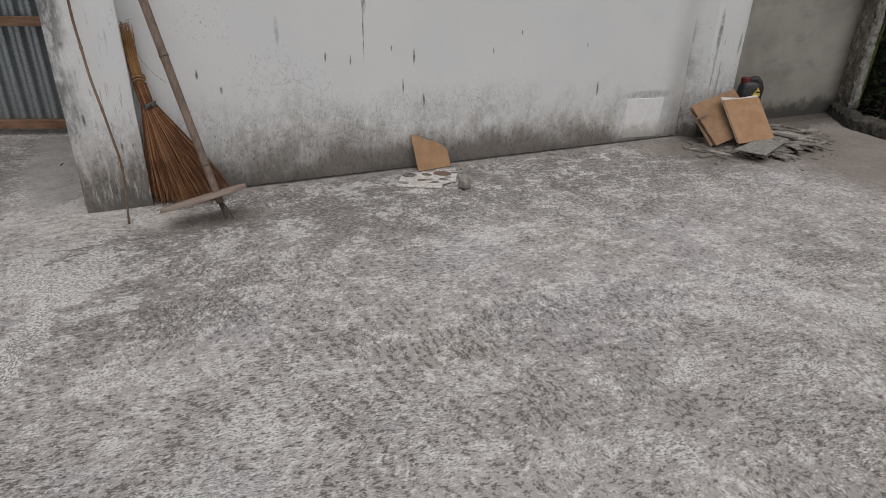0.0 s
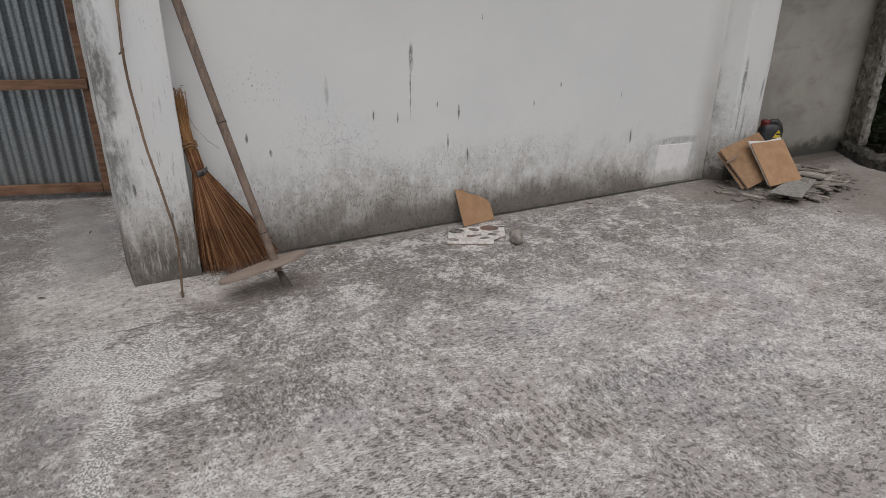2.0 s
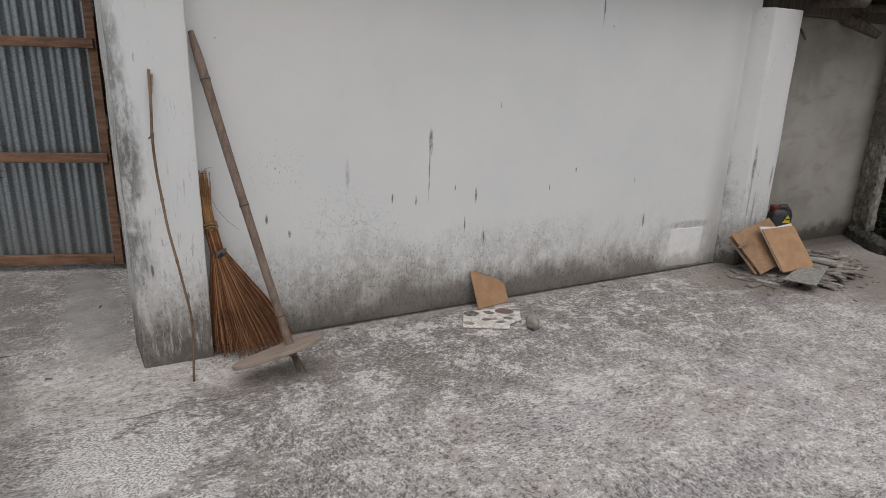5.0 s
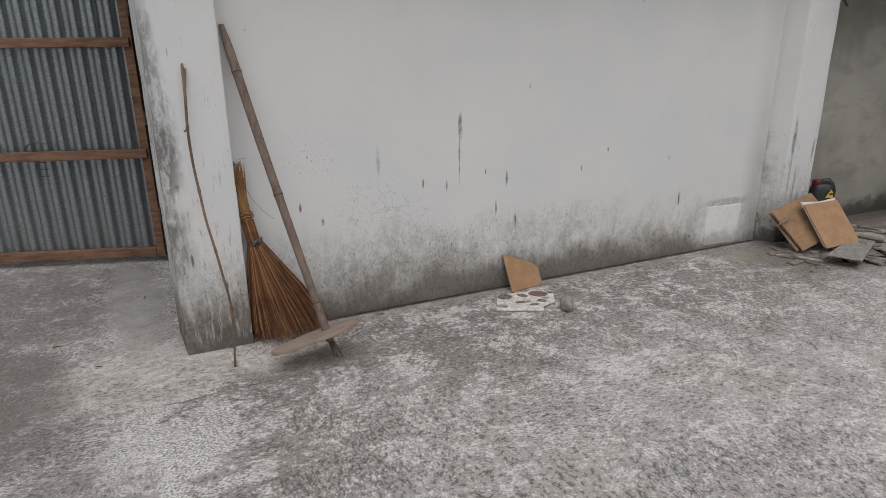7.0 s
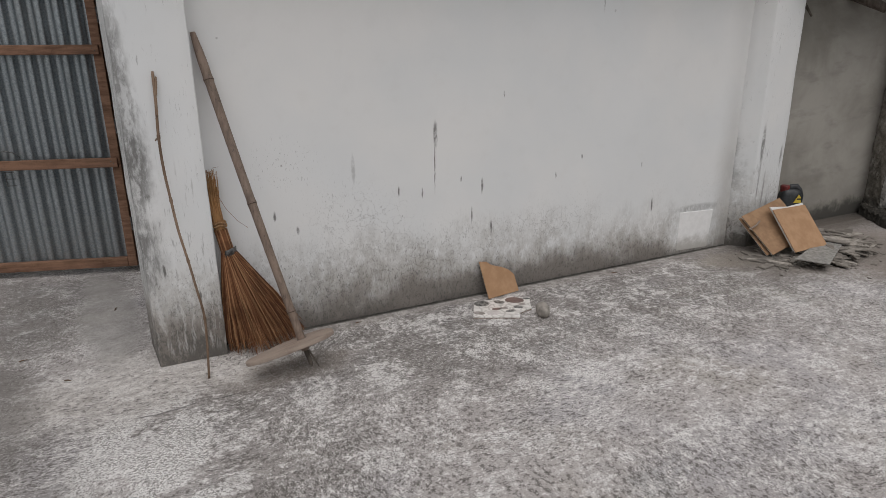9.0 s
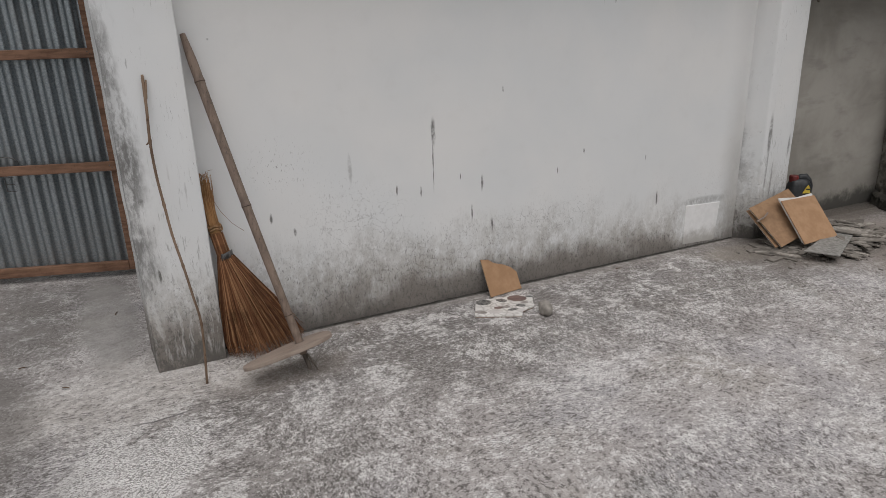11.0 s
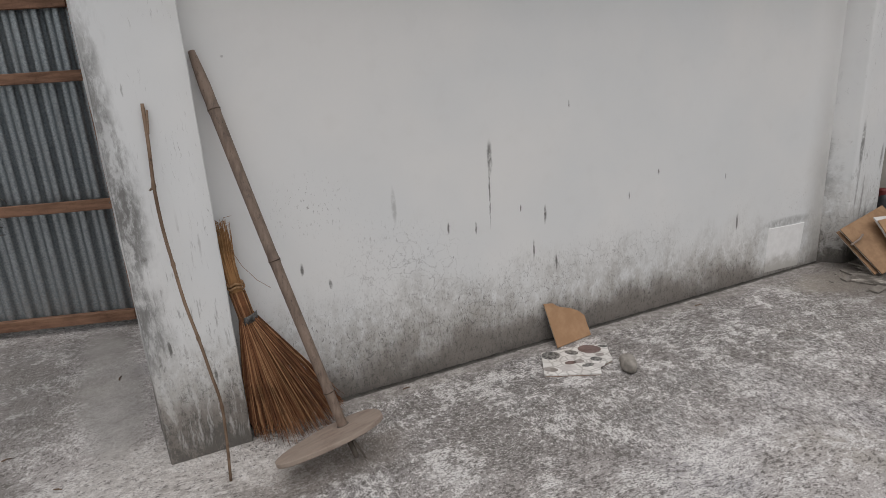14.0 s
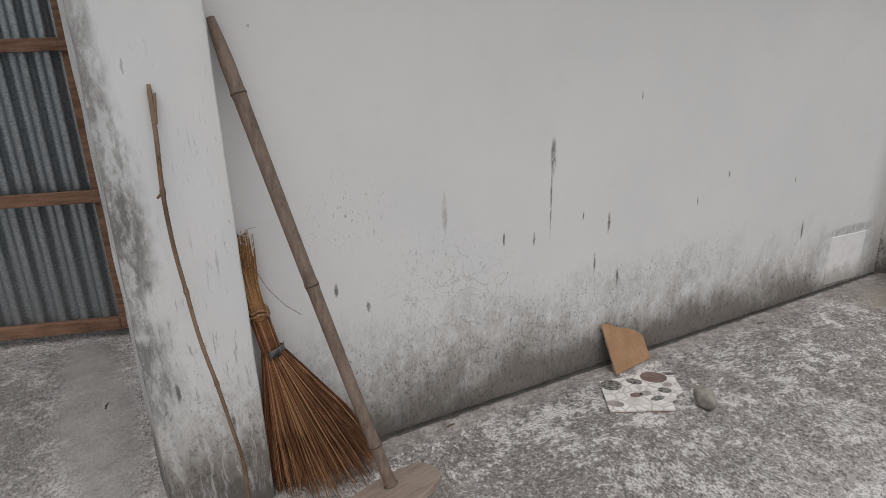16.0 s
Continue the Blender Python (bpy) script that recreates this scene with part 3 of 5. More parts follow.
def tube(points, radii, sides=10, cap=True):
    """Vertices and faces of a tube along points."""
    vs, fs = [], []
    pts = [Vector(p) for p in points]
    up = Vector((0.31, 0.77, 0.12))
    for i, p in enumerate(pts):
        d = (pts[min(i + 1, len(pts) - 1)] - pts[max(i - 1, 0)]).normalized()
        a = d.cross(up).normalized()
        b = d.cross(a)
        r = radii[i] if isinstance(radii, (list, tuple)) else radii
        for k in range(sides):
            t = 2 * math.pi * k / sides
            vs.append(p + (a * math.cos(t) + b * math.sin(t)) * r)
    for i in range(len(pts) - 1):
        for k in range(sides):
            fs.append((i * sides + k, i * sides + (k + 1) % sides, (i + 1) * sides + (k + 1) % sides, (i + 1) * sides + k))
    if cap:
        fs.append(tuple(range(sides))[::-1])
        fs.append(tuple((len(pts) - 1) * sides + k for k in range(sides)))
    return vs, fs


def join(*pairs):
    vs, fs = [], []
    for v, f in pairs:
        n = len(vs)
        vs += list(v)
        fs += [tuple(i + n for i in q) for q in f]
    return vs, fs


def slab(outline, thick, at=None, x_axis=(1, 0, 0), y_axis=(0, 1, 0), bevel=0.0012):
    """A flat plate of the given outline (u, v), with bevelled rims, its lower face on the plane at `at`."""
    o, ux, uy = Vector(at or (0, 0, 0)), Vector(x_axis).normalized(), Vector(y_axis)
    uy = (uy - ux * uy.dot(ux)).normalized()
    n = ux.cross(uy)
    bm = bmesh.new()
    low = [bm.verts.new(o + ux * u + uy * v) for u, v in outline]
    high = [bm.verts.new(o + ux * u + uy * v + n * thick) for u, v in outline]
    bm.faces.new(low[::-1])
    bm.faces.new(high)
    k = len(outline)
    for i in range(k):
        bm.faces.new((low[i], low[(i + 1) % k], high[(i + 1) % k], high[i]))
    bmesh.ops.recalc_face_normals(bm, faces=list(bm.faces))
    if bevel:
        bmesh.ops.bevel(bm, geom=list(bm.edges), offset=bevel, segments=1, affect="EDGES")
    return bm


def bamboo(a, b, r0, r1, nodes, sides=12, bend=0.0, tip=0.0):
    """A cane with swollen joints from a to b."""
    a, b = Vector(a), Vector(b)
    side = (b - a).cross(Vector((0, 1, 0.2))).normalized()
    pts, rad = [], []
    marks = sorted(set([i / 24 for i in range(25)] + [n + d for n in nodes for d in (-0.012, -0.004, 0.0, 0.004, 0.012)]))
    for t in marks:
        if 0 <= t <= 1:
            pts.append(a.lerp(b, t) + side * bend * math.sin(math.pi * t))
            near = min([abs(t - n) for n in nodes] or [1])
            rad.append((r0 + (r1 - r0) * t) * (1.13 if near < 0.002 else 1.07 if near < 0.006 else 1.0) * (1.0 - tip * max(0.0, t - 0.93) / 0.07))
    return tube(pts, rad, sides)


# ---- structure ----
def grid(x0, x1, y0, y1, nx, ny, z):
    vs = [(x0 + (x1 - x0) * i / nx, y0 + (y1 - y0) * j / ny, z(x0 + (x1 - x0) * i / nx, y0 + (y1 - y0) * j / ny)) for j in range(ny + 1) for i in range(nx + 1)]
    fs = [(j * (nx + 1) + i, j * (nx + 1) + i + 1, (j + 1) * (nx + 1) + i + 1, (j + 1) * (nx + 1) + i) for j in range(ny) for i in range(nx)]
    return vs, fs


ground = part("ground", grid(-300, 300, -300, 300, 60, 60, lambda x, y: -0.35), EARTH)
tagged(ground, "dark bare soil around the raised concrete yard", "ground", kind="structure")

floor_bm = box((-9, -7, -0.3), (6.02, 13.7, 0.0))
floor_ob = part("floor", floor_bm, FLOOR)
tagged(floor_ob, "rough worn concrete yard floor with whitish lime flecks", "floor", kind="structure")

WALL_Y, TOP = 3.98, 2.06
wall = part("wall_main", worn_box((-0.20, WALL_Y, -0.05), (4.02, WALL_Y + 0.2, 2.38), 0.12, 0.004, 0.004, 1.6), WHITE, soft=True)
tagged(wall, "white painted plaster wall with grey mould near the floor", "wall", kind="structure")
column = part("column_west", worn_box((-0.487, 3.845, -0.05), (-0.148, 4.19, 2.4), 0.05, 0.004, 0.007, 6.0), WHITE_COLUMN, soft=True)
for v in column.data.vertices:
    if v.co.x < -0.42:
        v.co.x -= 0.028 * max(0.0, v.co.y - 3.85) / 0.34
tagged(column, "white plastered square column with mould stains and worn edges", "column", kind="structure")
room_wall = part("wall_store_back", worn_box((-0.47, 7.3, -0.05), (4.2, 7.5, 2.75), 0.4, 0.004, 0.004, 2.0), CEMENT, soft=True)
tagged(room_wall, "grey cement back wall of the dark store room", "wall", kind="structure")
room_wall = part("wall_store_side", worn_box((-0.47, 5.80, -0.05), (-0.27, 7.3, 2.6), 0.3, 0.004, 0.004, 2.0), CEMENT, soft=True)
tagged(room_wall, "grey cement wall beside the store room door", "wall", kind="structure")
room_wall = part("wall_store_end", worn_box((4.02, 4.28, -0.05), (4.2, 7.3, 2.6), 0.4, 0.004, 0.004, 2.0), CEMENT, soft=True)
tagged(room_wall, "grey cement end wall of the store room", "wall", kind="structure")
pillar = part("pillar_east", worn_box((4.005, 3.85, -0.05), (4.345, 4.2, 2.035), 0.06, 0.004, 0.012, 5.0), WHITE_PILLAR, soft=True)
for v in pillar.data.vertices:
    if v.co.x < 4.1:
        v.co.x -= 0.095 * max(0.0, min(1.0, (v.co.y - 3.865) / 0.115))
tagged(pillar, "white plastered pillar with dark run stains", "pillar", kind="structure")
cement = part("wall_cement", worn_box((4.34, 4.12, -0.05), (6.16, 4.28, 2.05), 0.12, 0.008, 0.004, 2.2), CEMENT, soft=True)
tagged(cement, "unpainted grey cement wall with trowel marks", "wall", kind="structure")


def rubble_block(points, z0, z1, amp, cell=0.035):
    """An upright strip of rough masonry standing on a closed plan outline."""
    n = len(points)
    ring = []
    for i in range(n):
        a, b = Vector(points[i]), Vector(points[(i + 1) % n])
        k = max(1, int((b - a).length / cell))
        ring += [a.lerp(b, j / k) for j in range(k)]
    mid = sum(ring, Vector((0, 0))) / len(ring)
    rows = max(1, int((z1 - z0) / cell))
    vs, fs = [], []
    for r in range(rows + 1):
        for p in ring:
            z = z0 + (z1 - z0) * r / rows
            q = Vector((p.x, p.y, z))
            push = noise.noise(q * 7) * amp + noise.noise(q * 19) * amp * 0.9 + noise.noise(q * 45) * amp * 0.7 - max(0.0, noise.noise(q * 28) - 0.25) * amp * 1.6
            out = (p - mid).normalized()
            vs.append((p.x + out.x * push, p.y + out.y * push, z + (noise.noise(q * 11) * amp if r == rows else 0)))
    m = len(ring)
    for r in range(rows):
        for i in range(m):
            fs.append((r * m + i, r * m + (i + 1) % m, (r + 1) * m + (i + 1) % m, (r + 1) * m + i))
    fs.append(tuple(rows * m + i for i in range(m)))
    return vs, fs


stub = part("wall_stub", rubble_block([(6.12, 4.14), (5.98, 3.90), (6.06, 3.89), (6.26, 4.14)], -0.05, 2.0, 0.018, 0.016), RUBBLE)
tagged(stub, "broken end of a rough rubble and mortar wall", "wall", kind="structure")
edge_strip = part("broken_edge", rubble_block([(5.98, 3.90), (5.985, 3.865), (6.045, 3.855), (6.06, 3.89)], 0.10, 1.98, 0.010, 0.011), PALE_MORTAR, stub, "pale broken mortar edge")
kerb_line = [(5.98, 4.08), (5.60, 3.62), (5.545, 3.25), (5.53, 2.75), (5.50, 1.5), (5.47, 0.0), (5.45, -3.0)]


def kerb_mesh():
    vs, fs = [], []
    pts = []
    for a, b in zip(kerb_line, kerb_line[1:]):
        a, b = Vector(a), Vector(b)
        k = max(1, int((b - a).length / 0.022))
        pts += [a.lerp(b, j / k) for j in range(k)]
    prof = [(0.0, -0.05), (0.004, 0.02), (0.012, 0.05), (0.02, 0.08), (0.05, 0.098), (0.09, 0.102), (0.14, 0.105), (0.19, 0.108), (0.235, 0.10), (0.26, 0.06), (0.28, -0.35)]
    for i, p in enumerate(pts):
        for u, h in prof:
            q = Vector((p.x + u, p.y + u * 0.25, h))
            d = noise.noise(q * 8) * 0.025 + noise.noise(q * 22) * 0.024 + noise.noise(q * 50) * 0.016 - max(0.0, noise.noise(q * 33) - 0.2) * 0.03
            vs.append((q.x + d, q.y, q.z + (d if h > 0 else 0)))
    m = len(prof)
    for i in range(len(pts) - 1):
        for k in range(m - 1):
            fs.append((i * m + k, i * m + k + 1, (i + 1) * m + k + 1, (i + 1) * m + k))
    return vs, fs


kerb = part("kerb", kerb_mesh(), MOSSY)
tagged(kerb, "low crumbling mortar kerb at the yard's edge", "kerb", kind="structure")
fillet_pts = [(-0.148 + 0.025 * i, 3.974 + 0.004 * noise.noise(Vector((i * 0.31, 0, 0))), -0.003 + 0.004 * noise.noise(Vector((i * 0.4, 7, 0)))) for i in range(163)]
fillet = part("baseboard", tube(fillet_pts, [0.009 + 0.005 * noise.noise(Vector((i * 0.7, 3, 0))) for i in range(163)], 8), MOSSY, soft=True)
tagged(fillet, "thin dark crumbling mortar line at the foot of the wall", "trim", kind="structure")
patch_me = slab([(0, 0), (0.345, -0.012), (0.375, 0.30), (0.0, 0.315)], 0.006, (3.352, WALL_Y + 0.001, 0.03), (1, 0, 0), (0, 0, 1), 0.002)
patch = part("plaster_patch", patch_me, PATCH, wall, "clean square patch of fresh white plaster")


# roof over the back, carried on dark timber
def corrugated(x0, x1, y0, y1, z0, z1, pitch=0.15, amp=0.02):
    n = int((x1 - x0) / pitch * 6)
    vs, fs = [], []
    for j, (y, z) in enumerate(((y0, z0), (y1, z1))):
        for layer in (0, 0.006):
            for i in range(n + 1):
                x = x0 + (x1 - x0) * i / n
                vs.append((x, y, z + layer + amp * math.sin(2 * math.pi * x / pitch)))
    w = n + 1
    for i in range(n):
        fs += [(i, i + 1, 2 * w + i + 1, 2 * w + i), (w + i, 3 * w + i, 3 * w + i + 1, w + i + 1), (i, w + i, w + i + 1, i + 1), (2 * w + i, 2 * w + i + 1, 3 * w + i + 1, 3 * w + i)]
    return vs, fs


roof = empty("roof", (0, 4, 2.06))
roof.matrix_world = pose(0, 0, 0)
tagged(roof, "sooty corrugated roof on dark timbers over the walls", "roof", kind="structure")
part("roof_sheet", corrugated(-0.75, 4.3, 3.66, 7.5, 2.36, 2.75), ROOFING, roof, "dark corrugated sheet", True)
part("roof_sheet", corrugated(4.25, 9.6, 3.6, 8.0, 2.18, 2.5), ROOFING, roof, "dark corrugated sheet", True)
# added sheet, keeps sky light off the shrubs beyond the kerb
part("roof_sheet", corrugated(6.4, 9.6, 0.2, 3.65, 2.0, 2.16), ROOFING, roof, "dark corrugated sheet", True)
part("wall_plate", box((4.2, 4.05, 2.03), (6.4, 4.2, 2.16), 0.01), DARK_TIMBER, roof)
for x in (4.75, 5.45, 6.2):
    part("rafter", tube([(x, 3.62, 2.11), (x + 0.03, 4.4, 2.17), (x, 7.8, 2.42)], [0.045, 0.05, 0.05], 8), DARK_TIMBER, roof, soft=True)
part("rafter", tube([(5.15, 4.3, 2.16), (5.36, 4.02, 2.0), (5.47, 3.88, 1.90)], [0.06, 0.055, 0.035], 8), DARK_TIMBER, roof, "sawn beam end under the eave", True)
twig = part("dead_branch", tube([(4.36, 4.0, 2.06), (4.50, 4.0, 1.965), (4.60, 4.02, 1.91), (4.68, 4.02, 1.84)], [0.014, 0.012, 0.012, 0.008], 7), BARK, roof, "thin dry branch hanging from the eave")

# ---- open door ----
def make_door():
    hinge, swung = Vector((-0.541, 5.648, 0)), radians(162.0)
    along = Vector((math.cos(swung), math.sin(swung), 0))
    wide = 1.52
    face = Vector((-along.y, along.x, 0))
    turn = Matrix((( along.x, face.x, 0, hinge.x), (along.y, face.y, 0, hinge.y), (0, 0, 1, 0), (0, 0, 0, 1)))
    door = empty("door_1")
    door.matrix_world = turn
    tagged(door, "open door of corrugated zinc on a brown timber frame", "door", kind="structure")
    low, high = 0.05, 2.08
    part("stile", box((0.0, -0.022, low), (0.062, 0.022, high), 0.004), TIMBER, door)
    stile = part("stile", box((wide - 0.075, -0.022, low), (wide, 0.028, high), 0.004), EDGE_TIMBER, door, "grey weathered edge timber")
    for z, tall, name in ((low, 0.07, "bottom_rail"), (0.812, 0.068, "middle_rail"), (1.592, 0.064, "upper_rail"), (high - 0.075, 0.075, "top_rail")):
        laps = name in ("middle_rail", "upper_rail")
        bar = box((0.014 if laps else 0.063, 0.0235 if laps else -0.018, z), (wide - 0.076, 0.046 if laps else 0.026, z + tall), 0.004)
        rail = part(name, bar, TIMBER, door)
        if laps:
            for u in (0.04, 0.056):
                part("nail", tube([(u, 0.045, z + tall * 0.5 + (u - 0.048)), (u, 0.048, z + tall * 0.5 + (u - 0.048))], 0.004, 8), STRAP, rail)
    # two overlapping sheets of ribbed zinc behind the frame
    for u0, u1, back in ((0.02, 0.80, -0.040), (0.74, wide - 0.02, -0.046)):
        n, vs, fs = int((u1 - u0) / 0.1 * 16), [], []
        for layer in (0.0, 0.0012):
            for z in (low - 0.018, high - 0.01):
                for i in range(n + 1):
                    u = u0 + (u1 - u0) * i / n
                    wave = math.sin(2 * math.pi * u / 0.118)
                    vs.append((u, back + layer + 0.021 * math.copysign(abs(wave) ** 0.55, wave), z))
        w = n + 1
        for i in range(n):
            fs += [(i, i + 1, w + i + 1, w + i), (2 * w + i, 3 * w + i, 3 * w + i + 1, 2 * w + i + 1)]
        part("zinc_sheet", (vs, fs), ZINC, door, "corrugated galvanised sheet", True)
    hook = [(wide - 0.16, 0.03, 0.93), (wide - 0.16, 0.05, 0.95), (wide - 0.19, 0.05, 1.03), (wide - 0.2, 0.045, 1.15), (wide - 0.18, 0.04, 1.19)]
    part("wire_handle", tube(hook, 0.0022, 6), EDGE_TIMBER, door, "bent wire handle", True)
    arch = [(0.78 + 0.095 * math.cos(t), -0.018, 0.89 + 0.05 * math.sin(t)) for t in [math.pi * i / 12 for i in range(13)]]
    part("stamp_arc", tube(arch, 0.0035, 6), STRAP, door, "faded black stamp on the zinc", True)
    for z in (0.69, 0.74, 0.79):
        part("stamp_bar", box((0.735, -0.022, z), (0.805, -0.018, z + 0.006)), STRAP, door)
    for u in (0.735, 0.80):
        part("stamp_bar", box((u, -0.022, 0.697), (u + 0.005, -0.018, 0.789)), STRAP, door)
    for z in (0.86, 1.66):
        for dz in (-0.012, 0.018):
            part("bolt", tube([(wide - 0.035, 0.026, z + dz), (wide - 0.035, 0.034, z + dz)], 0.007, 8), STRAP, stile)
    for z in (0.33, 1.05, 1.80):
        part("hinge", tube([(-0.004, 0.012, z), (-0.004, 0.012, z + 0.10)], 0.008, 8), STRAP, door, "small dark iron hinge")


make_door()
post = part("door_post", worn_box((-0.53, 5.67, 0.0), (-0.455, 5.80, 2.2), 0.05, 0.005, 0.006, 9.0), EDGE_TIMBER)
tagged(post, "dark timber door post", "door post", kind="structure")


# ---- broom ----
def make_broom():
    broom = empty("broom", (0, 3.9, 0))
    broom.matrix_world = pose(0, 0, 0)
    tagged(broom, "upturned brown twig broom leaning in the wall corner", "broom")
    neck, waist = Vector((-0.083, 3.895, 0.56)), Vector((-0.105, 3.91, 0.685))
    pairs = []
    for i in range(760):
        u = rng.random() ** 0.9
        v = rng.uniform(-1, 1)
        spread = u * 2 - 1
        foot = Vector((0.070 + spread * 0.21, 3.86 - 0.215 * math.sqrt(max(0, 1 - spread ** 2)) * max(0, v) + 0.03 * v + 0.01, 0.005))
        foot.z += rng.random() ** 2 * 0.04 + 0.025 * max(0, spread) ** 2 + (0.03 if rng.random() < 0.2 else 0)
        foot.y = min(foot.y, 3.955)
        a = neck + Vector((spread * 0.032, -0.028 * v, rng.uniform(-0.01, 0.02)))
        mid = a.lerp(foot, 0.5) + Vector((spread * 0.012 + rng.uniform(-0.006, 0.006), -0.012 * v, rng.uniform(-0.004, 0.004)))
        late = a.lerp(foot, 0.85) + Vector((spread * 0.006 + rng.uniform(-0.008, 0.008), rng.uniform(-0.006, 0.004), 0))
        end = foot + Vector((rng.uniform(-0.014, 0.014), rng.uniform(-0.01, 0.006), 0))
        end.x = max(end.x, -0.135)
        r = rng.uniform(0.0012, 0.0023)
        pairs.append(tube([a, mid, late, end], [r * 1.1, r, r * 0.8, r * 0.3], 4, False))
    tagged(part("bristles", join(*pairs), BRISTLE, broom, "fan of stiff brown twigs"), kind="stuff")
    pairs = []
    for i in range(150):
        t, k = rng.uniform(0, 6.28), math.sqrt(rng.random())
        a = neck + Vector((math.cos(t) * 0.034 * k, math.sin(t) * 0.026 * k, 0.0))
        b = waist + Vector((math.cos(t) * 0.033 * k, math.sin(t) * 0.024 * k, 0.0))
        pairs.append(tube([a, b], rng.uniform(0.0018, 0.003), 4, False))
    core = tube([neck, waist], [0.022, 0.021], 12)
    tagged(part("neck", join(core, *pairs), BRISTLE, broom, "bundled twig neck", False), kind="stuff")
    pairs = [tube([waist, Vector((-0.118, 3.925, 0.80)), Vector((-0.122, 3.932, 0.90))], [0.024, 0.020, 0.008], 10)]
    for i in range(240):
        t, k = rng.uniform(0, 6.28), math.sqrt(rng.random())
        a = waist + Vector((math.cos(t) * 0.028 * k, math.sin(t) * 0.022 * k, -0.01))
        b = Vector((-0.118, 3.925, 0.80)) + Vector((math.cos(t) * 0.028 * k, math.sin(t) * 0.02 * k, 0))
        h = rng.uniform(0.88, 1.0)
        e = Vector((-0.125 + math.cos(t) * 0.03 * k, 3.93 + math.sin(t) * 0.018 * k, h))
        e.x += rng.uniform(-0.01, 0.012)
        r = rng.uniform(0.0012, 0.0022)
        pairs.append(tube([a, b, e], [r, r, r * 0.5], 4, False))
    for i in range(9):
        t = rng.uniform(-0.7, 0.7)
        s = Vector((-0.12 + 0.015 * t, 3.93, rng.uniform(0.93, 0.99)))
        pairs.append(tube([s, s + Vector((0.02 * t, -0.01, 0.02)), s + Vector((0.05 * t + 0.02, -0.02, 0.022 + 0.01 * t))], [0.001, 0.001, 0.0005], 4, False))
    tagged(part("straw_top", join(*pairs), STRAW, broom, "pale frayed straw end"), kind="stuff")
    for z, c, r in ((0.70, waist + Vector((0, 0, 0.02)), 0.033), (0.715, waist + Vector((-0.002, 0, 0.035)), 0.031)):
        ring = [c + Vector((math.cos(t) * r, math.sin(t) * r * 0.8, 0.006 * math.sin(t * 3))) for t in [6.2832 * i / 24 for i in range(25)]]
        part("straw_tie", tube(ring, 0.0055, 6, False), TIE, broom, "twisted straw tie", True)
    c = Vector((-0.078, 3.893, 0.565))
    m = 14
    vs, fs = [], []
    for z in (-0.018, 0.018):
        for r in (0.0395, 0.0415):
            for i in range(m):
                t = -2.15 + 1.75 * i / (m - 1)
                vs.append(c + Vector((math.cos(t) * r, math.sin(t) * r * 0.86, z + math.cos(t) * 0.012)))
    for i in range(m - 1):
        j = i + 1
        fs += [(m + i, m + j, 3 * m + j, 3 * m + i), (i, 2 * m + i, 2 * m + j, j), (i, j, m + j, m + i), (2 * m + i, 3 * m + i, 3 * m + j, 2 * m + j)]
    fs += [(0, m, 3 * m, 2 * m), (m - 1, 3 * m - 1, 4 * m - 1, 2 * m - 1)]
    ring = [c + Vector((math.cos(t) * 0.038, math.sin(t) * 0.033, math.cos(t) * 0.012)) for t in [6.2832 * i / 24 for i in range(25)]]
    part("wire_tie", tube(ring, 0.0022, 6, False), JOINT, broom, "thin dark wire tie", True)
    part("metal_strap", (vs, fs), STRAP, broom, "small dull grey metal plate", True)
    loop = [(-0.10, 3.90, 0.87), (-0.07, 3.88, 0.80), (-0.02, 3.87, 0.73), (0.03, 3.87, 0.685)]
    part("loose_straw", tube(loop, 0.0011, 4), BRISTLE, broom)


make_broom()


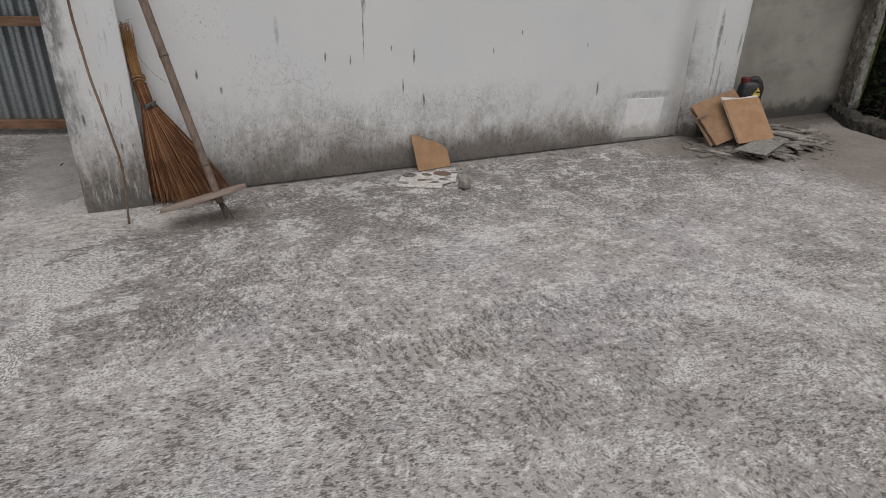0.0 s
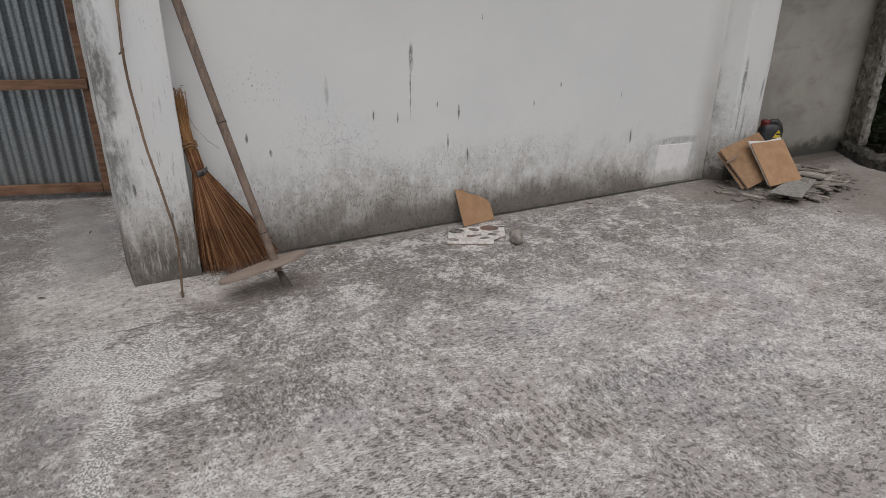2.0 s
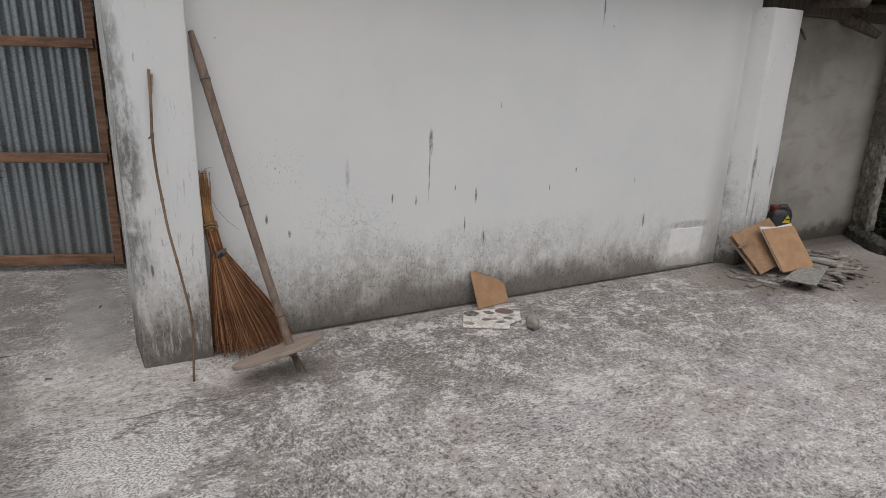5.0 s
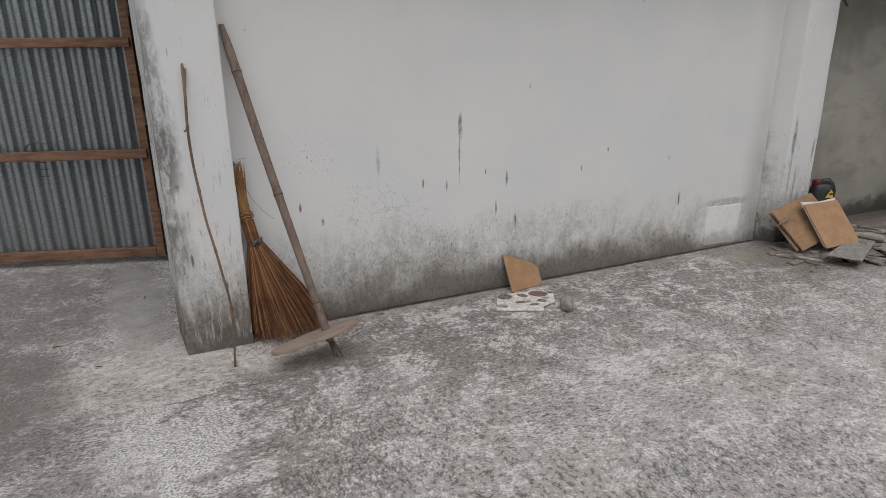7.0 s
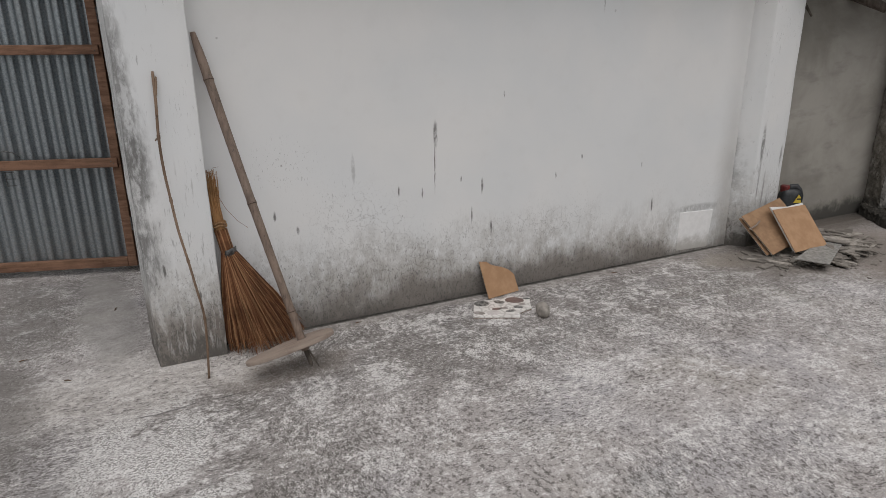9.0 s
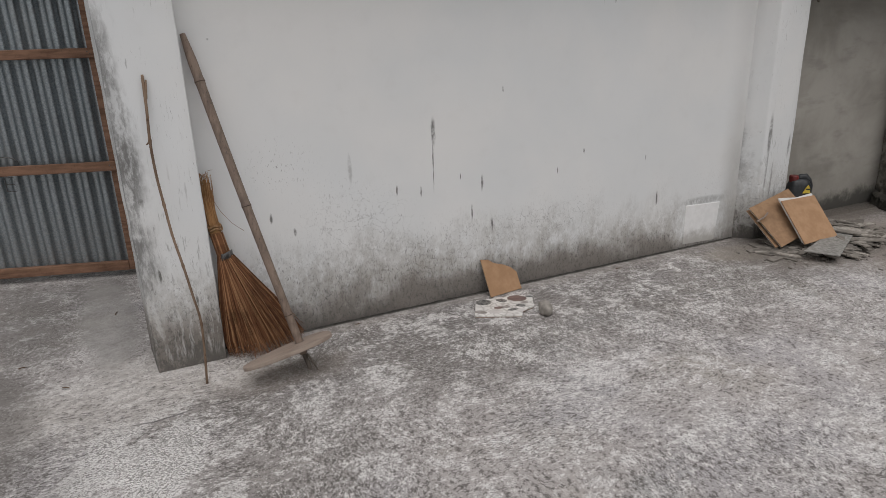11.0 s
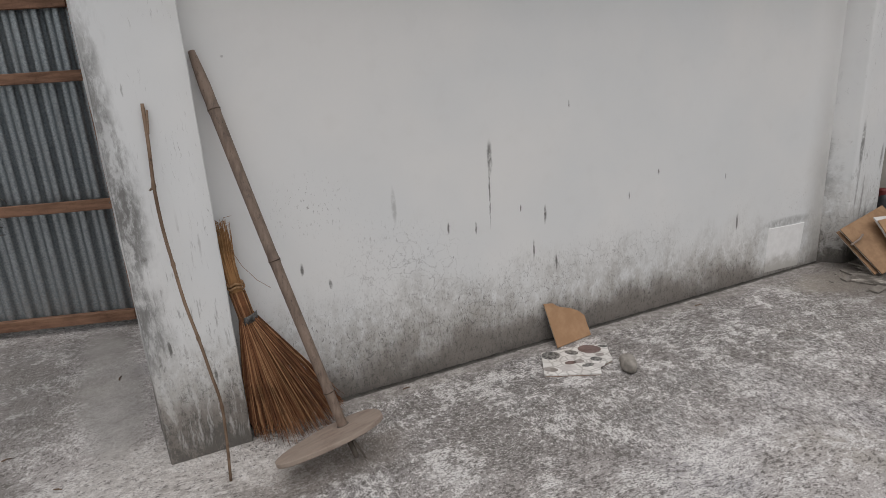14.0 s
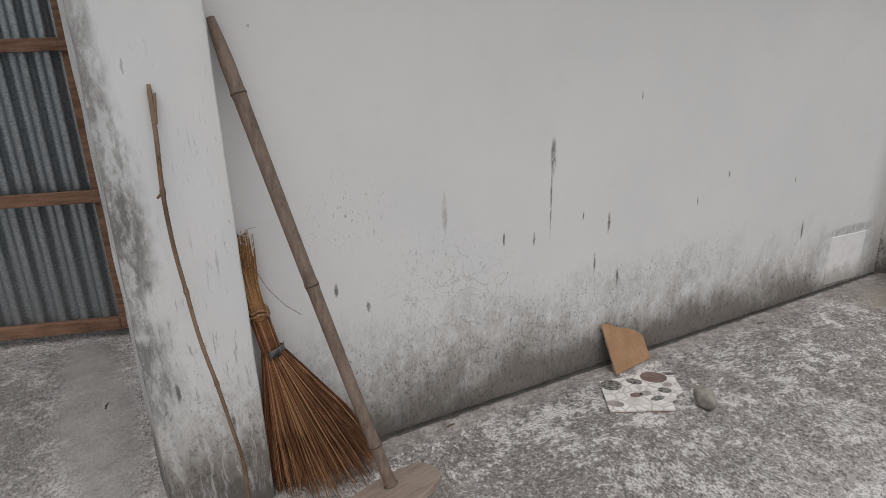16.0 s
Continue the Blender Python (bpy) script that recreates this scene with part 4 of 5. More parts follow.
# ---- wooden rake with bamboo pole ----
def make_rake():
    foot, top = Vector((0.212, 3.462, 0.004)), Vector((-0.118, 3.955, 1.665))
    rake = empty("wooden_rake", foot)
    rake.matrix_world = pose(0, 0, 0)
    tagged(rake, "dusty wooden board rake with a bamboo pole leaning on the wall", "rake")
    d = (top - foot).normalized()
    base = foot + d * 0.10
    vs, fs = bamboo(base, top, 0.0205, 0.023, [0.13, 0.48, 0.86], 14, 0.006, 0.42)
    part("pole", (vs, fs), BAMBOO, rake, "grey-brown bamboo pole", True)
    side = (top - base).cross(Vector((0, 1, 0.2))).normalized()
    for s in (0.13, 0.48, 0.86):
        at = base.lerp(top, s) + side * 0.006 * math.sin(math.pi * s)
        r = 0.0205 + 0.0025 * s
        part("joint", tube([at - d * 0.005, at - d * 0.0015, at + d * 0.002], [r * 1.09, r * 1.14, r * 1.08], 14), JOINT, rake, "dark ring of a bamboo joint", True)
    part("peg", tube([base, foot + d * 0.02 + Vector((0.004, 0, 0)), foot + d * 0.012], [0.013, 0.011, 0.007], 8), DARK_TIMBER, rake, "split peg under the board", True)
    part("peg", tube([base + Vector((0.014, -0.01, 0)), foot + Vector((0.036, -0.014, 0.006))], [0.006, 0.004], 6), DARK_TIMBER, rake)
    left, right = Vector((-0.112, 3.452, 0.108)), Vector((0.335, 3.468, 0.19))
    ux = (right - left).normalized()
    uy = (d.cross(ux)).normalized()
    size = (right - left).length
    outline = []
    for i in range(40):
        t = 6.2832 * i / 40
        c, s = math.cos(t), math.sin(t)
        u = size * 0.5 * (1 + c)
        wide = 0.155 * abs(s) ** 0.8 * (0.62 + 0.38 * u / size)
        outline.append((u, (wide if s > 0 else -wide * 0.95)))
    mid = left + Vector((0, 0, 0))
    bm = slab(outline, 0.021, mid - d * 0.012, ux, uy, 0.003)
    part("board", bm, DUSTY_WOOD, rake, "thick oval wooden board", False)
    collar = foot + d * 0.158
    part("collar", tube([collar - d * 0.008, collar + d * 0.006], [0.03, 0.026], 14), DARK_TIMBER, rake, "", True)


make_rake()

cane_pts = [(-0.277, 3.602, 0.002), (-0.263, 3.629, 0.172), (-0.257, 3.652, 0.32), (-0.273, 3.672, 0.45), (-0.293, 3.696, 0.60), (-0.316, 3.719, 0.748), (-0.329, 3.742, 0.897), (-0.340, 3.764, 1.041), (-0.341, 3.788, 1.193), (-0.331, 3.812, 1.343), (-0.325, 3.834, 1.488)]
cane = empty("cane", cane_pts[0])
cane.matrix_world = pose(0, 0, 0)
tagged(cane, "thin crooked brown cane leaning on the column", "stick")


def cane_mesh():
    pts, rad = [], []
    p = [Vector(q) for q in cane_pts]
    p = [p[0] * 2 - p[1]] + p + [p[-1] * 2 - p[-2]]
    for i in range(1, len(p) - 2):
        for j in range(10):
            t = j / 10
            pts.append(0.5 * (2 * p[i] + (p[i + 1] - p[i - 1]) * t + (2 * p[i - 1] - 5 * p[i] + 4 * p[i + 1] - p[i + 2]) * t * t + (3 * p[i] - p[i - 1] - 3 * p[i + 1] + p[i + 2]) * t ** 3))
            z = pts[-1].z
            knot = min(abs(z - k) for k in (0.31, 0.60, 0.90, 1.19))
            rad.append((0.0060 + 0.0007 * z) * (1.35 if knot < 0.009 else 1.0))
    pts.append(p[-2])
    rad.append(0.006)
    return tube(pts, rad, 8)


part("stem", cane_mesh(), CANE, cane, "", True)
part("knot", tube([(-0.341, 3.788, 1.19), (-0.359, 3.781, 1.178)], [0.006, 0.003], 6), CANE, cane)
part("split_end", tube([(-0.325, 3.816, 1.38), (-0.314, 3.827, 1.465)], [0.005, 0.004], 6), CANE, cane)

# ---- broken tiles and stone by the wall ----
frag = empty("tile_fragment", (1.53, 3.9, 0))
frag.matrix_world = pose(0, 0, 0)
tagged(frag, "broken brown tile leaning on the wall, clay back outwards", "tile")
lean, along = Vector((-0.0595, 0.423, 0.9042)), (0.9902, 0.1393, 0)
frag_at = Vector((1.513, 3.855, 0.002))
frag_shape = [(0, 0), (0.265, 0.0), (0.261, 0.065), (0.261, 0.118), (0.225, 0.156), (0.172, 0.187), (0.124, 0.203), (0.09, 0.218), (0.061, 0.244), (0.03, 0.25), (0.0, 0.257)]
part("clay_back", slab(frag_shape, 0.007, frag_at, along, lean), CLAY, frag)
part("glazed_face", slab([(u * 0.99 + 0.001, v * 0.99 + 0.001) for u, v in frag_shape], 0.002, frag_at + Vector((0, 0.0022, 0)), along, lean, 0.0), GLAZE, frag, "white glazed face")

printed = empty("printed_tile", (1.5, 3.65, 0))
printed.matrix_world = pose(0, 0, 0)
tagged(printed, "broken cream tile printed with brown and black pebbles", "tile")
outline = [(1.392, 3.838), (1.266, 3.625), (1.385, 3.563), (1.52, 3.49), (1.56, 3.545), (1.60, 3.562), (1.664, 3.574), (1.704, 3.649), (1.757, 3.735), (1.692, 3.762), (1.61, 3.792), (1.502, 3.81)]
part("tile_body", slab(outline, 0.010, (0, 0, 0.004)), PRINT, printed)
part("clay_back", slab([(1.51 + (x - 1.51) * 0.985, 3.67 + (y - 3.67) * 0.985) for x, y in outline], 0.005, (0, 0, -0.001), bevel=0.0), CLAY_EDGE, printed, "dark clay underside")
for px, py, rx, ry, rot, mat in (
    (1.417, 3.782, 0.055, 0.042, -20, PEBBLE_DARK), (1.531, 3.752, 0.034, 0.027, -50, PEBBLE_DARK), (1.637, 3.733, 0.068, 0.046, -45, PEBBLE_BROWN),
    (1.722, 3.722, 0.024, 0.019, -40, PEBBLE_DARK), (1.644, 3.652, 0.024, 0.017, -40, PEBBLE_GREY), (1.595, 3.623, 0.032, 0.022, -20, PEBBLE_DARK),
    (1.503, 3.649, 0.026, 0.022, -20, PEBBLE_GREY), (1.456, 3.661, 0.031, 0.018, -25, PEBBLE_BROWN), (1.518, 3.592, 0.032, 0.019, -10, PEBBLE_DARK),
    (1.325, 3.655, 0.036, 0.025, -40, PEBBLE_GREY), (1.41, 3.62, 0.05, 0.03, -20, PEBBLE_PALE), (1.56, 3.56, 0.035, 0.02, 0, PEBBLE_PALE)):
    ring = []
    for i in range(18):
        t = 6.2832 * i / 18
        k = 1 + 0.10 * math.sin(2 * t + px * 30)
        u, v = rx * k * math.cos(t), ry * k * math.sin(t)
        c, s = math.cos(radians(rot)), math.sin(radians(rot))
        ring.append((px + u * c - v * s, py + u * s + v * c))
    part("printed_pebble", slab(ring, 0.0012, (0, 0, 0.0135), bevel=0.0), mat, printed)


def lump(r, seed, squash=(1, 1, 1)):
    bm = bmesh.new()
    bmesh.ops.create_icosphere(bm, subdivisions=4, radius=r)
    for v in bm.verts:
        k = 1 + 0.34 * noise.noise(v.co / r * 0.9 + Vector((seed, 0, 0))) + 0.04 * noise.noise(v.co / r * 4 + Vector((seed, 3, 0)))
        v.co = Vector((v.co.x * squash[0], v.co.y * squash[1], v.co.z * squash[2])) * k
    low = min(v.co.z for v in bm.verts)
    for v in bm.verts:
        v.co.z = max(v.co.z - low - r * 0.06, 0.0)
    return bm


stone = part("stone", lump(0.044, 5.3, (1.0, 1.4, 0.95)), STONE, soft=True)
stone.matrix_world = pose(1.668, 3.46, 0, 0, 0, -18)
tagged(stone, "rounded grey river stone lying on the concrete", "stone")


# ---- tile heap by the pillar ----
def leaning_tile(label, at, ux, uy, w, h, mat, chip, flare=0.0):
    tile = empty("leaning_tile", at)
    tile.matrix_world = pose(0, 0, 0)
    tagged(tile, label, "tile", "tiles in the heap")
    shape = [(0, 0), (w * 0.3, 0.004), (w * 0.5, 0.016), (w * 0.62, 0.0), (w - flare, 0.006), (w - flare * 0.5, h * 0.5), (w, h), (w * 0.5, h - 0.003 - chip), (0, h - 0.004)]
    bm = slab(shape, 0.008, at, ux, uy)
    part("clay_back", bm, mat, tile)
    n = Vector(ux).normalized().cross(Vector(uy)).normalized()
    part("glazed_face", slab([(u * 0.995, v * 0.995 + 0.0008) for u, v in shape], 0.002, Vector(at) - n * 0.0023, ux, uy, 0.0), GLAZE, tile, "white glazed face")
    return tile


leaning_tile("large brown tile leaning over the heap, clay side out", (4.029, 3.424, 0.06), (1, -0.05, 0), (0.0, 0.25, 0.288), 0.375, 0.385, CLAY, 0.0, 0.0)
leaning_tile("white glazed tile behind the brown one, edge showing", (4.045, 3.452, 0.062), (1, -0.02, -0.025), (0.0, 0.25, 0.288), 0.395, 0.40, GLAZE, 0.016, 0.0)
leaning_tile("brown tile leaning on the pillar, clay side out", (3.91, 3.525, 0.03), (0.40, -0.03, 0.11), (-0.03, 0.285, 0.265), 0.42, 0.39, CLAY_EDGE, 0.0)
leaning_tile("brown tile leaning on the pillar beneath another", (3.89, 3.56, 0.02), (0.39, -0.02, 0.06), (-0.04, 0.29, 0.25), 0.36, 0.37, CLAY_EDGE, 0.0)

flat_tile = empty("flat_tile", (4.2, 3.3, 0.06))
flat_tile.matrix_world = pose(0, 0, 0)
tagged(flat_tile, "dusty grey patterned tile lying on the offcuts", "tile", "tiles in the heap")
part("tile_body", slab([(3.854, 3.307), (3.952, 3.105), (4.583, 3.39), (4.48, 3.455), (4.20, 3.42)], 0.009, (0, 0, 0.066)), GREY_TILE, flat_tile)


def offcut_mesh(length, wide, thick, seed):
    r = random.Random(seed)
    shape = [(0, 0), (length * r.uniform(0.4, 0.6), r.uniform(-0.002, 0.002)), (length, r.uniform(0, wide * 0.3)), (length * r.uniform(0.93, 1.0), wide * r.uniform(0.6, 1.0)), (length * 0.5, wide * r.uniform(0.8, 1.1)), (r.uniform(0, 0.02), wide)]
    bm = slab([(u - length / 2, v - wide / 2) for u, v in shape], thick, (0, 0, 0))
    me = bpy.data.meshes.new("tile_offcut")
    bm.to_mesh(me)
    bm.free()
    me.materials.append(OFFCUT)
    return me


offcuts = [offcut_mesh(0.15 + 0.035 * (i % 6), 0.03 + 0.016 * (i % 4), 0.011, i) for i in range(12)]
for i in range(182):
    if i < 120:
        x, y = rng.gauss(4.42, 0.22), rng.gauss(3.43, 0.11)
        far = math.hypot((x - 4.45) / 0.68, (y - 3.45) / 0.36)
    elif i < 165:
        x, y = rng.uniform(4.5, 5.05), rng.uniform(3.42, 3.78)
        far = math.hypot((x - 4.75) / 0.5, (y - 3.6) / 0.3)
    else:
        x, y = rng.uniform(3.72, 4.02), rng.uniform(3.38, 3.66)
        far = 1.2
    if far > 1.35 or y > 3.8:
        continue
    z = 0.002 + max(0.0, 0.10 * (1 - far)) * rng.uniform(0.25, 1.0)
    if 3.95 < x < 4.48 and y > 3.36:
        z = min(z, 0.008)
    ob = new("tile_offcut", offcuts[rng.randrange(12)])
    ob.matrix_world = pose(x, y, z, rng.uniform(-7, 7) if z > 0.01 else 0, rng.uniform(-5, 5) if z > 0.01 else 0, rng.gauss(-50, 48))
    tagged(ob, "narrow dusty strip of broken grey tile", "tile piece", "tile offcuts in the heap")
chips = []
for i in range(260):
    x, y = rng.gauss(4.3, 0.36), rng.gauss(3.44, 0.16)
    if y > 3.82 or x < 3.55:
        continue
    t, s = rng.uniform(0, 6.28), rng.uniform(0.006, 0.022)
    c, d = Vector((math.cos(t), math.sin(t), 0)) * s, Vector((-math.sin(t), math.cos(t), 0)) * s * rng.uniform(0.3, 0.7)
    p, up = Vector((x, y, 0.0005)), Vector((0, 0, rng.uniform(0.004, 0.009)))
    low = [p - c - d, p + c - d * 0.6, p + c * 0.7 + d, p - c * 0.8 + d * 0.7]
    chips.append((low + [q + up for q in low], [(0, 1, 5, 4), (1, 2, 6, 5), (2, 3, 7, 6), (3, 0, 4, 7), (4, 5, 6, 7)]))
tagged(part("tile_chips", join(*chips), OFFCUT), "small broken tile chips scattered on the concrete", "chips", kind="stuff")
part_twig = part("straw_scrap", tube([(3.83, 3.70, 0.21), (3.90, 3.69, 0.24), (3.93, 3.69, 0.27)], 0.007, 6), DUSTY_WOOD)
tagged(part_twig, "pale bent strip caught on a leaning tile", "scrap")


# ---- oil jug ----
def make_jug():
    jug = empty("plastic_jug", (0, 0, 0))
    tagged(jug, "charcoal plastic oil jug with a red cap and yellow label", "jug")
    prof = [(0.0, 0.99), (0.012, 1.0), (0.16, 1.0), (0.27, 0.98), (0.33, 0.90), (0.365, 0.74), (0.38, 0.5)]
    vs, fs, m = [], [], 28
    for z, k in prof:
        for i in range(m):
            t = 6.2832 * i / m
            c, s = math.cos(t), math.sin(t)
            vs.append((0.115 * k * math.copysign(abs(c) ** 0.55, c) - (0.03 * (1 - k)), 0.075 * k * math.copysign(abs(s) ** 0.6, s), z))
    for r in range(len(prof) - 1):
        for i in range(m):
            fs.append((r * m + i, r * m + (i + 1) % m, (r + 1) * m + (i + 1) % m, (r + 1) * m + i))
    fs += [tuple(range(m))[::-1], tuple((len(prof) - 1) * m + i for i in range(m))]
    part("body", (vs, fs), JUG, jug, "", True)
    part("handle", tube([(-0.03, 0, 0.365), (0.0, 0, 0.392), (0.05, 0, 0.395), (0.085, 0, 0.365), (0.108, 0, 0.32), (0.112, 0, 0.27)], [0.024, 0.026, 0.026, 0.025, 0.023, 0.016], 12), JUG, jug, "moulded carrying handle", True)
    ring = [(-0.055, 0, 0.36), (-0.058, 0, 0.365), (-0.062, 0, 0.40), (-0.062, 0, 0.408)]
    part("cap", tube(ring, [0.040, 0.043, 0.043, 0.036], 20), JUG_CAP, jug, "red screw cap", False)
    tri = slab([(0, 0), (0.075, 0), (0.066, 0.045), (0.045, 0.068), (0.03, 0.045)], 0.002, (-0.002, -0.078, 0.275), (1, 0, 0), (0, 0, 1), 0.0)
    yellow = part("yellow_label", tri, LABEL_YELLOW, jug)
    grey_tag = part("grey_label", slab([(0, 0), (0.075, 0), (0.07, 0.05), (0.008, 0.045)], 0.002, (0.0, -0.0785, 0.215), (1, 0, 0), (0, 0, 1), 0.0), LABEL_GREY, jug)
    part("label_bar", slab([(0, 0), (0.04, 0), (0.04, 0.012), (0, 0.012)], 0.001, (0.026, -0.0805, 0.30), (1, 0, 0), (0, 0, 1), 0.0), LABEL_BLACK, yellow)
    part("label_bar", slab([(0, 0), (0.055, 0), (0.055, 0.01), (0, 0.01)], 0.001, (0.008, -0.081, 0.235), (1, 0, 0), (0, 0, 1), 0.0), LABEL_BLACK, grey_tag)
    return jug


make_jug().matrix_world = pose(4.66, 3.95, 0.0, 0, 0, -28) @ Matrix.Diagonal((0.88, 0.88, 1.09, 1))

# ---- litter ----
for x, y, turn, size in ((-0.70, 4.86, 75, 0.05), (-0.914, 3.912, -30, 0.035), (-1.144, 4.277, 10, 0.04), (0.62, 3.9, 5, 0.04), (2.6, 3.86, -15, 0.05)):
    scrap = part("twig", tube([(-size / 2, 0, 0.004), (0, size * 0.08, 0.005), (size / 2, 0, 0.004)], [0.003, 0.0035, 0.002], 6), CANE, soft=True)
    scrap.matrix_world = pose(x, y, 0, 0, 0, turn)
    tagged(scrap, "short dry twig lying on the concrete", "twig", "twigs on the floor")

# ---- beyond the doorway ----
for k, (y, z, r) in enumerate(((13.35, 0.075, 0.075), (13.52, 0.07, 0.07), (13.43, 0.195, 0.07))):
    pole = part("bamboo_pole", bamboo((-9.0, y, z), (2.5, y + 0.15, z), r, r * 0.93, [0.07 * i + 0.02 * k for i in range(1, 15)], 12), BAMBOO_LIGHT, soft=True)
    tagged(pole, "thick pale bamboo pole laid along the yard's edge", "bamboo pole", "bamboo poles at the edge")
block = part("wooden_block", worn_box((-0.16, -0.07, 0), (0.16, 0.07, 0.15), 0.03, 0.004, 0.008, 20), BRICK, soft=True)
block.matrix_world = pose(-0.97, 6.72, 0.0, 0, 0, -8)
tagged(block, "reddish worn wooden block on the concrete", "block")


def leaf_mass(n, place, size, seed, flat=0.5):
    """Many small folded leaves; place(r) gives a point."""
    r = random.Random(seed)
    vs, fs = [], []
    for i in range(n):
        p = Vector(place(r))
        s = size * r.uniform(0.6, 1.4)
        a = Vector((r.uniform(-1, 1), r.uniform(-1, 1), r.uniform(-1, 1) * flat)).normalized()
        b = a.cross(Vector((r.uniform(-1, 1), r.uniform(-1, 1), r.uniform(0.2, 1)))).normalized()
        c = a.cross(b)
        k = len(vs)
        vs += [p, p + a * s * 0.5 + b * s * 0.28 + c * s * 0.06, p + a * s, p + a * s * 0.5 - b * s * 0.28 + c * s * 0.06]
        fs += [(k, k + 1, k + 2), (k, k + 2, k + 3)]
    return vs, fs


def hedge_place(r):
    x = r.uniform(-13, 3)
    bulge = noise.noise(Vector((x * 0.5, 2, 0))) * 0.7
    top = 1.75 + noise.noise(Vector((x * 0.7, 5, 0))) * 0.7
    z = -0.4 + (top + 0.4) * r.random() ** 0.8
    y = 15.0 + bulge + 0.35 * max(0, z) + r.random() ** 2 * 1.1 + noise.noise(Vector((x * 1.6, 0, z * 1.8))) * 0.5
    return x, y, z


hedge = part("hedge", leaf_mass(26000, hedge_place, 0.17, 5), LEAF)
tagged(hedge, "dense dark green hedge beyond the bamboo poles", "hedge", kind="stuff")
hedge_bank = part("earth_bank", grid(-40, 25, 14.2, 60, 30, 24, lambda x, y: -0.4 + max(0, min(2.3, (y - 15.6) * 0.9)) + 0.3 * noise.noise(Vector((x * 0.4, y * 0.4, 0)))), EARTH, soft=True)
tagged(hedge_bank, "dark earth bank under the hedge", "bank", kind="structure")


def make_tree(x, y, z, high, spread, seed, leaves):
    r = random.Random(seed)
    tree = empty("tree", (x, y, z))
    tagged(tree, "grey-green tree standing behind the hedge", "tree", "trees behind the hedge")
    tips = []
    pairs = [tube([(0, 0, -0.3), (0.1 * r.uniform(-1, 1), 0, high * 0.3), (0.25 * r.uniform(-1, 1), 0.1, high * 0.62), (0.3 * r.uniform(-1, 1), 0, high * 0.9)], [0.14, 0.11, 0.07, 0.02], 8)]
    for i in range(11):
        t = r.uniform(0, 6.28)
        h = high * r.uniform(0.25, 0.8)
        e = Vector((math.cos(t) * spread * r.uniform(0.5, 1), math.sin(t) * spread * r.uniform(0.5, 1), h + high * r.uniform(0.1, 0.25)))
        m1 = Vector((e.x * 0.5, e.y * 0.5, h + (e.z - h) * 0.35))
        pairs.append(tube([(0, 0, h), m1, e], [0.05, 0.032, 0.008], 6))
        tips += [e, m1, (e + m1) / 2]
    part("trunk", join(*pairs), BARK, tree, "", True)

    def place(q):
        c = tips[q.randrange(len(tips))]
        s = 0.62
        return c.x + q.gauss(0, s), c.y + q.gauss(0, s), max(0.3, c.z + q.gauss(0, s * 0.7))

    part("crown", leaf_mass(leaves, place, 0.20, seed + 50), LEAF_FAR, tree, "loose crown of small leaves")


for k, (x, y, h, s) in enumerate(((-6.6, 19.5, 7.5, 2.2), (-4.3, 18.4, 6.0, 1.9), (-2.2, 20.0, 7.8, 2.3), (-0.4, 18.6, 6.4, 2.0), (-9.5, 20.5, 8, 2.5), (1.9, 20.5, 8, 2.4), (-3.3, 23.0, 9.5, 2.9), (-7.8, 24, 10, 3.0))):
    make_tree(x, y, 1.7, h, s, 20 + k, 3600)

# ---- beyond the low kerb ----
def woods_place(r):
    x = r.uniform(-18, 6)
    z = 0.8 + 9.0 * r.random() ** 1.4
    y = 18.0 + 1.6 * noise.noise(Vector((x * 0.5, z * 0.5, 8))) + 0.5 * z + 2.5 * r.random()
    if noise.noise(Vector((x * 0.45, 3, z * 0.45))) > 0.30 + 0.05 * (4 - z):
        z *= 0.55
    return x, y, z


woods = part("far_woods", leaf_mass(85000, woods_place, 0.25, 31), LEAF_FAR)
tagged(woods, "hazy grey-green woodland behind the hedge", "woods", kind="stuff")
# added slope that shuts out light behind the shrubs
bank = part("blocking_bank", grid(6.3, 30, -12, 14, 30, 30, lambda x, y: -0.4 + max(0, min(3.2, (x - 8.6) * 1.5)) + 0.35 * noise.noise(Vector((x * 0.6, y * 0.6, 0)))), EARTH, soft=True)
tagged(bank, "added dark earth bank blocking light behind the shrubs", "bank", kind="structure")


def bush_place(r):
    y = r.uniform(-2.0, 7.0)
    z = -0.35 + 2.3 * r.random() ** 1.3
    x = 7.7 + 0.6 * noise.noise(Vector((y * 1.2, z * 1.3, 4))) + 0.35 * max(0, z) + r.random() ** 2 * 1.0
    return x, y, z


bush = part("bush", leaf_mass(18000, bush_place, 0.075, 9), LEAF)
tagged(bush, "dark leafy shrubs in the shade beyond the kerb", "shrub", kind="stuff")


